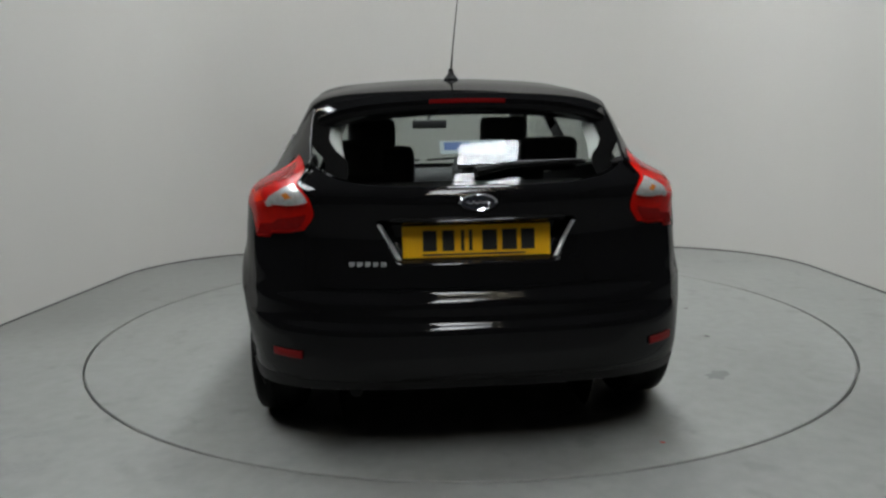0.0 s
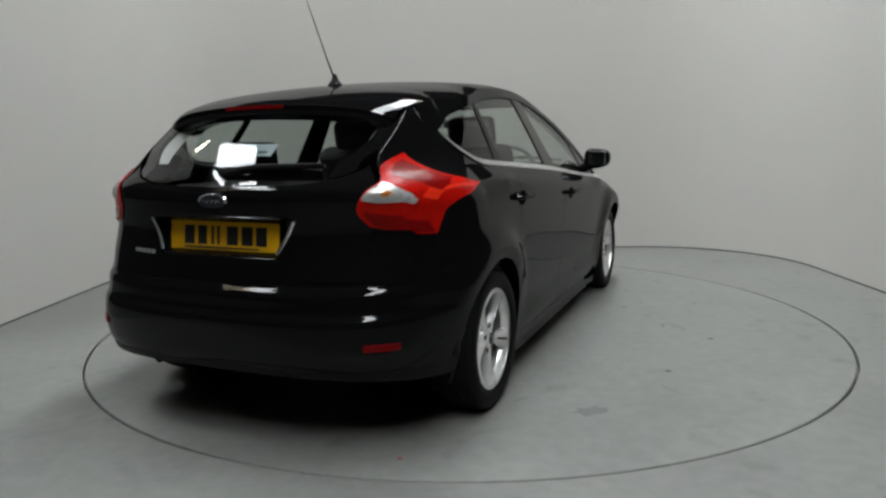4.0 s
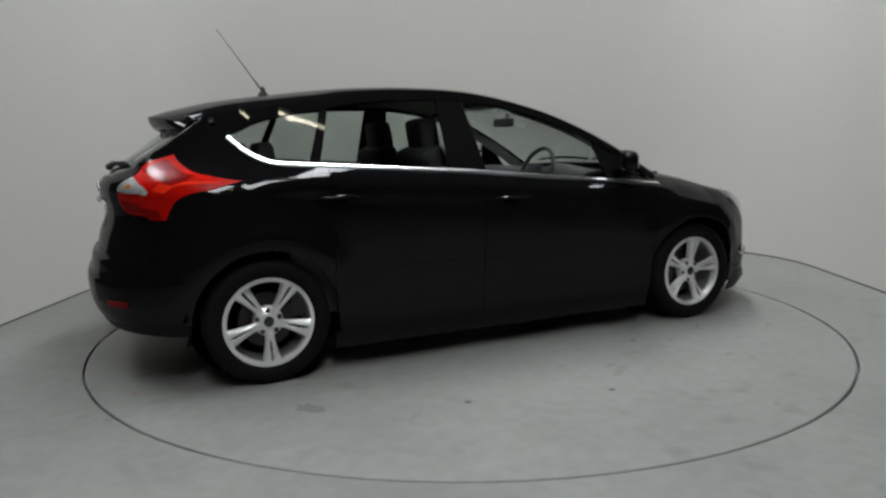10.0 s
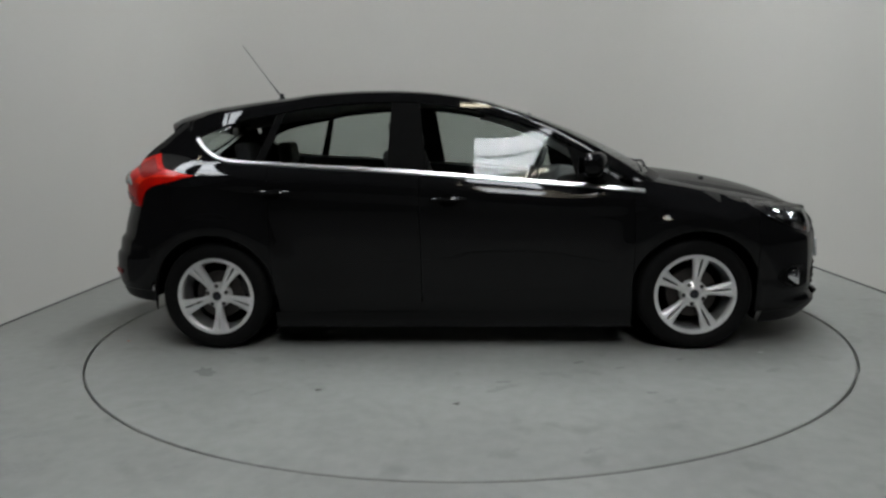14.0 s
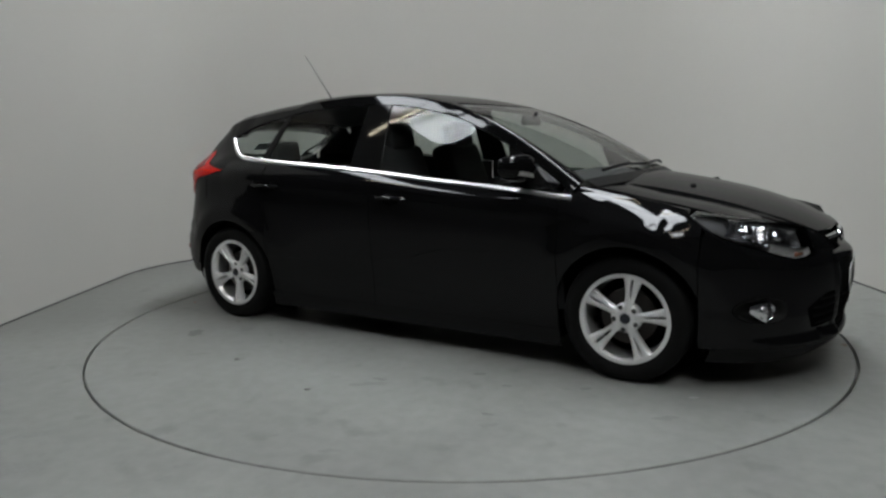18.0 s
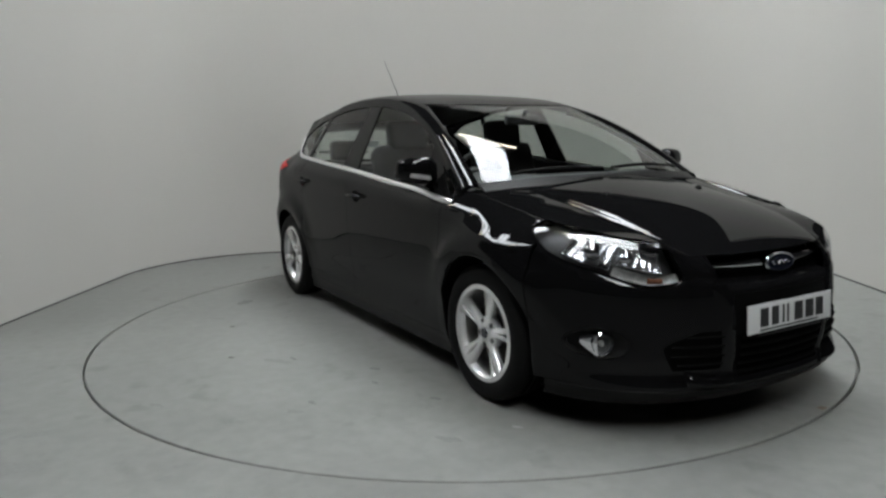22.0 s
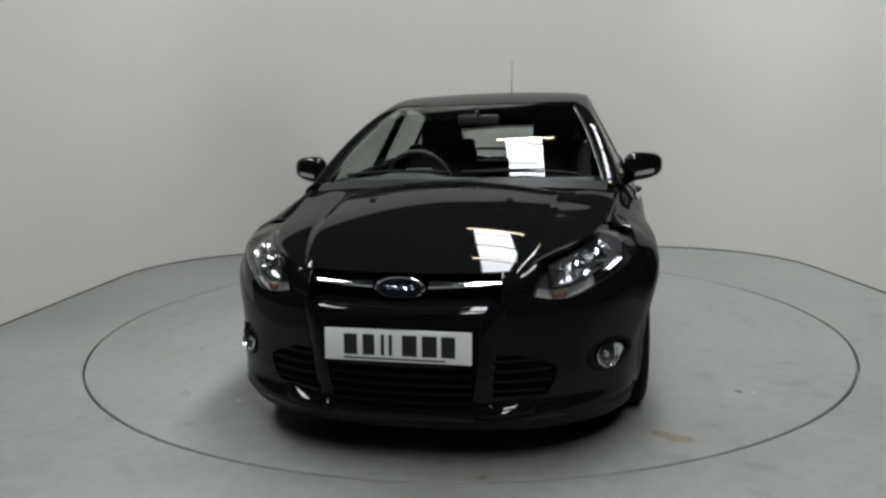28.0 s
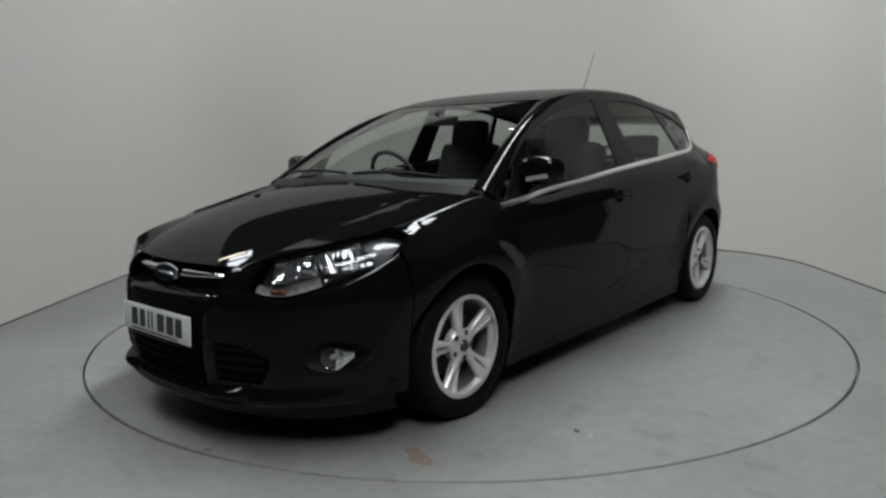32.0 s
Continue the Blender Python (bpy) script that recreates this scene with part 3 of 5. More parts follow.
for s in (1, -1):
    # front wing above the arch, up to the bonnet's edge
    def wing_top(x):
        return REF(x)

    def wing(u, v, s=s):
        x = lerp(0.945, 1.60, u)
        e = HOOD_EDGE(min(max((x - 0.90) / 0.66 * 0.47, 0), 0.47))
        zt = REF(x) - 0.012 if x < 1.53 else LAMP_Z(x) - 0.003
        zl = arch_z(x, SILL + 0.02)
        if v < 0.8:
            z = lerp(zl, zt, v / 0.8)
            return Vector((x, s * side_y(x, z), z))
        t = (v - 0.8) / 0.2
        y0 = side_y(x, zt)
        # roll over the shoulder to the bonnet's edge
        if x >= 1.53:
            return Vector((x, s * side_y(x, zt), zt))
        best = HOOD_EDGE_AT(x)
        y = lerp(y0, best.y + 0.004, t ** 0.8)
        z = lerp(zt, best.z, t ** 1.0) + 0.012 * math.sin(math.pi * t)
        return Vector((x, s * y, z))

    def HOOD_EDGE_AT(x):
        return HOOD_EDGE((x - 0.90) / 1.075)

    part("front_wing", grid_bm(wing, 60, 60, -0.01 * s), PAINT, car)
    sill0 = con(SILL + 0.045)
    side_panel("front_door", car, s, con(-0.205 + G), con(0.945 - 2 * G), sill0, lambda x: BELT(x) - 0.006, 40, 22)
    side_panel("rear_door", car, s, lambda v: -1.04 + 0.0 * v + G, con(-0.205 - G), lambda x: arch_z(x, SILL + 0.045), lambda x: BELT(x) - 0.006, 36, 22)
    side_panel("sill", car, s, con(HUB_R + ARCH_R - 0.02), con(HUB_F - ARCH_R + 0.02), con(SILL - 0.048), con(SILL + 0.043), 30, 5)
    # rear quarter with the pillar behind the side windows
    side_panel("rear_quarter", car, s, lambda v: corner_x(lerp(0.43, 1.19, v)) - 0.003, con(-1.04 - G), lambda x: arch_z(x, SILL + 0.05), lambda x: BELT(x) - 0.006 if x > -1.485 else 1.19, 40, 26)
    side_panel("rear_pillar", car, s, lambda v: corner_x(lerp(1.19, 1.29, v)) - 0.002, con(-1.487), con(1.188), lambda x: rail(x)[1], 12, 8)
    # frame over the side windows, up to the roof's edge
    side_panel("door_frame", car, s, con(-1.49), con(0.995), lambda x: DLO(x) + 0.001, lambda x: rail(x)[1], 60, 4)


side_panel("fuel_flap", car, -1, con(-1.725), con(-1.585), con(0.80), con(0.925), 10, 10, None, 0.0025, 0.003)


def roof_at(w, v):
    """The roof at w from -1 (right) to 1 (left), v from tail to windscreen, rounded into its edges."""
    x = lerp(-1.72, 0.25, v)
    xe = min(x, 0.12 + 0.2 * (x - 0.12)) if x > 0.12 else x
    x = lerp(x, xe, abs(w) ** 2)
    x += 0.10 * w * w * max(0, 1 - v) ** 4
    y, z = rail(x)
    k = abs(w)
    front = max(0, v - 0.6) / 0.4
    a2, a4 = lerp(0.62, 0.42, front), 0.2 * front
    edge = lerp(lerp(9, 14, min(1, 2 * v)), 24, front)
    h = a2 * (1 - k ** 2) + a4 * (1 - k ** 4) + (1 - a2 - a4) * (1 - k ** edge)
    return Vector((x, y * w, z + (CREST(x) - z) * h))


def roof(u, v):
    return roof_at(math.sin((2 * u - 1) * math.pi / 2), v)


part("roof", grid_bm(roof, 80, 60, -0.012), PAINT, car)


def headliner(u, v):
    p = roof(0.04 + 0.92 * u, 0.03 + 0.92 * v)
    return p - Vector((0, 0, 0.03))


part("roof_lining", grid_bm(headliner, 16, 24), LINING, car, "grey cloth roof lining")


def spoiler(u, v):
    w = math.sin((2 * u - 1) * math.pi / 2)
    a = roof(u, 0.0)
    k = abs(w)
    reach = 0.086 * (1 - 0.40 * k ** 6)
    tipx, tipz = a.x - reach, a.z - 0.028 - 0.010 * k ** 2
    if v < 0.45:
        t = v / 0.45
        return Vector((lerp(a.x, tipx, t), a.y * (1 - 0.02 * t), lerp(a.z, tipz, t ** 1.15)))
    if v < 0.75:
        t = (v - 0.45) / 0.30
        return Vector((tipx + 0.020 * t - 0.008 * math.sin(math.pi * t), a.y * 0.985, tipz - 0.058 * t))
    t = (v - 0.75) / 0.25
    return Vector((lerp(tipx + 0.020, a.x + 0.13, t), a.y * 0.985, tipz - 0.058 + 0.020 * t))


part("roof_spoiler", grid_bm(spoiler, 48, 20), PAINT, car)

# windscreen
SCREEN_LOW = lambda u: Vector((1.135 - 0.12 * abs(2 * u - 1) ** 2.6, 0.705 * (2 * u - 1), 0.966 - 0.024 * abs(2 * u - 1) ** 3.2))


SCREEN_W = 0.85


def screen_top(u):
    return roof_at(SCREEN_W * (2 * u - 1), 1.0) + Vector((0.004, 0, -0.004))


def screen_side(s):
    lo, hi = SCREEN_LOW(1 if s > 0 else 0), screen_top(1 if s > 0 else 0)
    return lambda v: lo.lerp(hi, v) + Vector((0.02, 0.012 * s, 0.03)) * (4 * v * (1 - v)) * 0.8


def screen(u, v):
    p = coons(SCREEN_LOW, screen_top, screen_side(-1), screen_side(1))(u, v)
    m = SCREEN_LOW(0.5).lerp(screen_top(0.5), v)
    return p + Vector((0.01, 0, 0.024)) * (4 * v * (1 - v)) * (1 - (2 * u - 1) ** 2) * 0.25


ws = part("windscreen", grid_bm(screen, 32, 20), GLASS, car, "clear windscreen")
ws.visible_shadow = False
for s in (1, -1):
    # pillar between windscreen and side window
    def pillar(u, v, s=s):
        x_side = lerp(0.99, 0.146, v)
        zs = frame_top(x_side)
        outer = Vector((x_side, s * side_y(x_side, zs), zs))
        inner = screen_side(s)(v) + Vector((0.0, 0.0, 0.002))
        p = outer.lerp(inner, u) + Vector((0.013, 0.017 * s, 0.017)) * (4 * u * (1 - u) * (1 - v ** 3))
        top = roof_at(s * lerp(1, SCREEN_W, u), 1.0)
        base = roof_at(s, 1.0).lerp(roof_at(s * SCREEN_W, 1.0), u)
        return p + (top - base) * v ** 3
    def pillar_inside(u, v, s=s):
        a = screen_side(s)(0.04 + 0.92 * v) + Vector((-0.02, -0.012 * s, -0.012))
        x = lerp(0.90, 0.10, v)
        z = DLO(x) - 0.012
        return a.lerp(Vector((x - 0.01, s * (side_y(x, z) - 0.045), z)), u)
    part("pillar_trim", grid_bm(pillar_inside, 4, 20), PILLAR_TRIM, car, "pale grey pillar lining")
    part("windscreen_pillar", grid_bm(pillar, 14, 30, 0.02 * -s), PAINT, car)
    # the door-mirror corner and the side panes
    side_panel("mirror_corner", car, s, lambda v: lerp(0.655, 0.60, v), lambda v: lerp(0.985, 0.75, v), lambda x: BELT(x) + 0.008, lambda x: DLO(x) - 0.002, 10, 8, GLOSS_BLACK, -0.004)
    for name, xa, xb in (("front_side_window", lambda v: lerp(-0.165, -0.215, v), lambda v: lerp(0.655, 0.60, v)),
                         ("rear_side_window", lambda v: lerp(-1.075, -0.985, v), lambda v: lerp(-0.385, -0.375, v)),
                         ("quarter_window", lambda v: lerp(-1.475, -1.455, v), lambda v: lerp(-1.13, -1.03, v))):
        g = side_panel(name, car, s, xa, xb, lambda x: BELT(x) + 0.006, lambda x: DLO(x) - 0.001, 20, 10, SIDE_GLASS, -0.008, 0.0, "tinted side glass")
        g.visible_shadow = False
    side_panel("door_pillar", car, s, lambda v: lerp(-0.385, -0.375, v), lambda v: lerp(-0.165, -0.215, v), lambda x: BELT(x) + 0.006, lambda x: DLO(x) - 0.001, 6, 10, GLOSS_BLACK, -0.003)
    side_panel("window_divider", car, s, lambda v: lerp(-1.13, -1.03, v), lambda v: lerp(-1.075, -0.985, v), lambda x: BELT(x) + 0.006, lambda x: DLO(x) - 0.001, 3, 10, GLOSS_BLACK, -0.003)
    # bright strip under the windows with its kick at the back
    def strip(t, s=s):
        x = lerp(-1.492, 1.0, t ** 0.8)
        z = BELT(x)
        return Vector((x, s * (side_y(x, z) + 0.002), z))
    def strip_sheet(u, v, s=s):
        p = strip(u)
        q = strip(min(u + 0.004, 1)) - strip(max(u - 0.004, 0))
        up = Vector((-q.z, 0, q.x)).normalized()
        o = (v - 0.5) * 2
        return p + up * 0.011 * o + Vector((0, s * (0.004 * (1 - o * o) - 0.006 * o + 0.003), 0))
    part("belt_trim", grid_bm(strip_sheet, 110, 6), BRUSHED, car, "bright metal strip")

# tail: hatch below the glass, glass, bumper
FRIT_Y = curve((0.98, 0.50), (1.03, 0.553), (1.08, 0.570), (1.16, 0.582), (1.24, 0.580), (1.32, 0.565))
GLASS_Y = curve((0.98, 0.36), (1.03, 0.40), (1.08, 0.465), (1.16, 0.520), (1.24, 0.505), (1.32, 0.45))
GLASS_LOW = curve((0.0, 1.0), (0.3, 1.006), (0.45, 1.025), (0.54, 1.06), (0.58, 1.10))


def glass_low(a):
    z = 1.03
    for _ in range(8):
        z = 0.5 * z + 0.5 * GLASS_LOW(abs(end_point(False, a, z).y))
    return z


def smooth01(t):
    t = min(max(t, 0), 1)
    return t * t * (3 - 2 * t)


def plate_recess(p):
    """Depth of the hollow that holds the rear plate."""
    half = lerp(0.272, 0.338, min(max((p.z - 0.752) / 0.12, 0), 1))
    return 0.052 * smooth01((half - abs(p.y)) / 0.018 + 0.3) * smooth01((p.z - 0.735) / 0.02) * smooth01((0.888 - p.z) / 0.016)


end_panel("hatch", car, False, lambda v: -a_of_y(False, 0.60, lerp(0.66, 1.05, v)), lambda v: a_of_y(False, 0.60, lerp(0.66, 1.05, v)), lambda a: 0.655, lambda a: glass_low(a) - 0.004, 132, 84, dent=plate_recess)
rg = end_panel("rear_window", car, False, lambda v: -a_of_y(False, GLASS_Y(lerp(1.05, 1.30, v)), lerp(1.05, 1.30, v)), lambda v: a_of_y(False, GLASS_Y(lerp(1.05, 1.30, v)), lerp(1.05, 1.30, v)), glass_low, lambda a: 1.305, 44, 16, GLASS, -0.004, 0.0, "heated rear window")
rg.visible_shadow = False
for s in (1, -1):
    # body corner beside the hatch
    def corner_in(z):
        return 0.602 if z < 1.04 else lerp(0.602, FRIT_Y(z) + 0.003, min((z - 1.04) / 0.03, 1))
    end_panel("tail_corner", car, False, lambda v, s=s: s * a_of_y(False, corner_in(lerp(0.6, 1.305, v)), lerp(0.6, 1.305, v)), lambda v, s=s: s * a_of_x(False, corner_x(lerp(0.6, 1.305, v)), lerp(0.6, 1.305, v)), con(0.6), lambda a: lerp(1.305, 1.284, min(1, max(0, abs(a) - 0.35) / 0.35)), 48, 44, thick=0.012 * s)
    end_panel("rear_window_edge", car, False, lambda v, s=s: s * a_of_y(False, GLASS_Y(lerp(1.04, 1.30, v)) - 0.004, lerp(1.04, 1.30, v)), lambda v, s=s: s * a_of_y(False, FRIT_Y(lerp(1.04, 1.30, v)), lerp(1.04, 1.30, v)), glass_low, con(1.305), 14, 16, FRIT, -0.0035, thick=0.002 * s)
end_panel("rear_bumper", car, False, lambda v: -a_of_x(False, -1.725, lerp(0.2, 0.62, v)), lambda v: a_of_x(False, -1.725, lerp(0.2, 0.62, v)), con(0.335), con(0.652), 72, 80)
end_panel("bumper_valance", car, False, lambda v: -a_of_x(False, -1.725, lerp(0.2, 0.3, v)), lambda v: a_of_x(False, -1.725, lerp(0.2, 0.3, v)), lambda a: 0.300 - 0.03 * min(1, abs(a) / 0.8) ** 2, lambda a: 0.333, 60, 5, TRIM)


# nose


def nose_top(a):
    z = 0.62
    for _ in range(12):
        z = 0.5 * z + 0.5 * LAMP_Z(end_point(True, a, z).x)
    # lower across the grille, where the gloss shelf takes over
    return lerp(z, min(z, 0.558), smooth01((0.352 - abs(end_point(True, a, 0.56).y)) / 0.012))


def fog_recess(p):
    """Depth of the hollows that hold the fog lamps."""
    d = math.hypot((abs(p.y) - 0.714) / 0.076, (p.z - 0.377) / 0.057)
    return -0.055 * smooth01((1.0 - d) / 0.35)


def bumper_relief(p):
    """The fog lamp hollows, and the rolled edge under the headlamps."""
    roll = max(0, 1 - (LAMP_Z(p.x) - p.z) / 0.022) if abs(p.y) > 0.47 else 0
    return fog_recess(p) - 0.008 * min(roll, 1) ** 2


end_panel("front_bumper", car, True, lambda v: -a_of_x(True, 1.605, lerp(0.2, 0.78, v)), lambda v: a_of_x(True, 1.605, lerp(0.2, 0.78, v)), con(0.20), nose_top, 180, 90, dent=bumper_relief)
end_panel("front_lip", car, True, lambda v: -a_of_x(True, 1.655, 0.2), lambda v: a_of_x(True, 1.655, 0.2), con(0.135), con(0.198), 60, 4, TRIM, 0.006)


# ---- wheels ----
def tyre_bm():
    w = 0.098
    prof = [(0.216, -w * 0.86), (0.232, -w * 0.98), (0.262, -w * 1.02), (0.285, -w * 0.97), (0.299, -w * 0.86), (0.3045, -w * 0.7), (TYRE_R, -w * 0.4)]
    for g in (-0.045, -0.015, 0.015, 0.045):
        prof += [(TYRE_R, g - 0.006), (TYRE_R - 0.007, g - 0.005), (TYRE_R - 0.007, g + 0.005), (TYRE_R, g + 0.006)]
    prof += [(TYRE_R, w * 0.4), (0.3045, w * 0.7), (0.299, w * 0.86), (0.285, w * 0.97), (0.262, w * 1.02), (0.232, w * 0.98), (0.216, w * 0.86)]
    return lathe_bm(prof, 64, "Y")


def rim_bm():
    """The outer lip; the barrel behind it is a part of its own."""
    prof = [(0.200, -0.09), (0.218, -0.088), (0.222, -0.083), (0.221, -0.078), (0.212, -0.074), (0.205, -0.066), (0.199, -0.046), (0.202, -0.04), (0.206, -0.05)]
    return lathe_bm(prof, 72, "Y")


SPOKE_OUT = curve((0.03, 0.027), (0.06, 0.0215), (0.085, 0.0225), (0.12, 0.028), (0.16, 0.037), (0.19, 0.046), (0.212, 0.056))
SPOKE_SLOT = curve((0.03, 0.0), (0.088, 0.0), (0.10, 0.0035), (0.14, 0.0055), (0.18, 0.0065), (0.192, 0.004), (0.20, 0.0))


def spoke_bm(sign):
    """One prong of a forked spoke, along +z, outer face to -y; the slot opens in its outer half."""
    bm = bmesh.new()
    rings = []
    for r in (0.03, 0.045, 0.06, 0.075, 0.088, 0.094, 0.10, 0.115, 0.13, 0.145, 0.16, 0.172, 0.18, 0.187, 0.192, 0.198, 0.205, 0.212):
        t = (r - 0.03) / 0.182
        a, b = SPOKE_SLOT(r), SPOKE_OUT(r)
        y = lerp(-0.068, -0.084, t) + 0.005 * math.sin(math.pi * t)
        fall = 0.004 + 0.012 * t
        m = lerp(a, b, 0.62)
        e = min(0.0025, a)
        ring = [(a, y + 0.030), (a, y + e * 1.2), (a + e, y), (m, y + 0.25 * fall), (b - 0.004, y + 0.75 * fall), (b, y + fall + 0.004), (b - 0.002, y + 0.034)]
        rings.append([bm.verts.new((sign * q, h, r)) for q, h in ring])
    n = len(rings[0])
    for p, q in zip(rings, rings[1:]):
        for k in range(n):
            bm.faces.new((p[k], p[(k + 1) % n], q[(k + 1) % n], q[k]))
    bm.faces.new(rings[0])
    bm.faces.new(rings[-1][::-1])
    return bm


def wheel(x, s, turn):
    """Outer face to -y in its own space; turned about for the left side."""
    hub = part("wheel", tyre_bm(), RUBBER, car, "black tyre on a five twin-spoke silver alloy rim", at=Matrix.Translation((x, s * 0.778, HUB_Z)) @ Matrix.Rotation(math.pi if s > 0 else 0, 4, "Z"))
    part("rim", rim_bm(), ALLOY, hub, "silver alloy rim", at=Matrix.Identity(4))
    part("rim_barrel", lathe_bm([(0.1985, -0.048), (0.190, 0.0), (0.185, 0.08), (0.2, 0.09)], 64, "Y"), BARREL, hub, "silver rim barrel darkened for the shade inside", at=Matrix.Identity(4))
    part("hub_boss", lathe_bm([(0.0001, -0.072), (0.03, -0.072), (0.034, -0.069), (0.066, -0.064), (0.073, -0.056), (0.074, -0.02)], 40, "Y"), ALLOY, hub, at=Matrix.Identity(4))
    part("centre_cap", lathe_bm([(0.0001, -0.080), (0.022, -0.079), (0.026, -0.074), (0.027, -0.066)], 24, "Y"), BLUE, hub, "dark blue centre cap", at=Matrix.Identity(4))
    for k in range(5):
        a = radians(turn + 72 * k - 90)
        m = Matrix.Rotation(-a, 4, "Y") if s < 0 else Matrix.Rotation(a, 4, "Y")
        for sg in (1, -1):
            part("spoke", spoke_bm(sg), ALLOY, hub, at=m)
        b = m @ Matrix.Rotation(radians(36), 4, "Y") @ Matrix.Translation((0, 0, 0.055))
        part("wheel_nut", lathe_bm([(0.0001, -0.0675), (0.008, -0.0685), (0.0125, -0.0660), (0.0135, -0.056)], 12, "Y"), SLOT, hub, at=b)
    part("brake_disc", lathe_bm([(0.05, 0.01), (0.05, -0.012), (0.135, -0.012), (0.135, 0.01), (0.05, 0.01)], 40, "Y"), DISC, hub, at=Matrix.Identity(4))
    # near-black disc that paints in the shade behind the spokes
    part("wheel_shade_disc", lathe_bm([(0.0001, 0.05), (0.19, 0.05), (0.19, 0.055)], 32, "Y"), DARK, hub, at=Matrix.Identity(4))
    return hub


for x, s, turn in ((HUB_R, -1, -88), (HUB_F, -1, 80), (HUB_R, 1, -88), (HUB_F, 1, 80)):
    wheel(x, s, turn)

    def liner(u, v, x=x, s=s):
        a = lerp(-0.42, math.pi + (0.42 if x > 0 else 0.02), u)
        r = ARCH_R + 0.012
        lx, lz = x + r * math.cos(a), HUB_Z + r * math.sin(a)
        return Vector((lx, s * lerp(0.52, min(0.872, side_y(lx, max(lz, 0.2)) - 0.015), v), lz))
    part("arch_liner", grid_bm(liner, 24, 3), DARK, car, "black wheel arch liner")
    # near-black disc for the shade deep in the arch
    part("arch_shade_disc", lathe_bm([(0.0001, 0), (ARCH_R + 0.02, 0), (ARCH_R + 0.02, 0.004)], 32, "Y"), DARK, car, at=Matrix.Translation((x, s * 0.52, HUB_Z)))

# plain dark plate that blocks the view up under the car
part("underbody", box_bm(3.66, 1.04, 0.05, 0.02, at=(0.02, 0, 0.24)), DARK, car, "near-black plate closing the underside")
# added to stop light falling past the door linings onto the floor
part("underside_light_stop", box_bm(1.84, 1.64, 0.03, 0.01, at=(-0.05, 0, 0.175)), DARK, car, "near-black plate closing the underside")

# ---- lamps ----
HOOD_V0 = min(range(201), key=lambda i: abs(HOOD_EDGE(i / 200).x - 1.545)) / 200


def lamp_patch(s, inset=0.0):
    """The opening of a headlamp: u from its rear tip to the nose, v from its lower to its upper edge."""
    def low(u):
        x = lerp(1.545, 2.035, u)
        z = LAMP_Z(x) + 0.002
        return Vector((x, s * side_y(x, z), z))
    def high(u):
        p = HOOD_EDGE(lerp(HOOD_V0, 1, u))
        return Vector((p.x, s * p.y, p.z - 0.002))
    a0, a1, b0, b1 = low(0), high(0), low(1), high(1)
    patch = coons(low, high, lambda v: a0.lerp(a1, v), lambda v: b0.lerp(b1, v))
    def f(u, v):
        swell = 4 * v * (1 - v) * min(1, 5 * (1 - u)) * min(1, 4 * u)
        return patch(u, v) + Vector((0.026, 0.016 * s, 0.012)) * swell - Vector((0.72, 0.60 * s, 0.30)) * inset
    return f


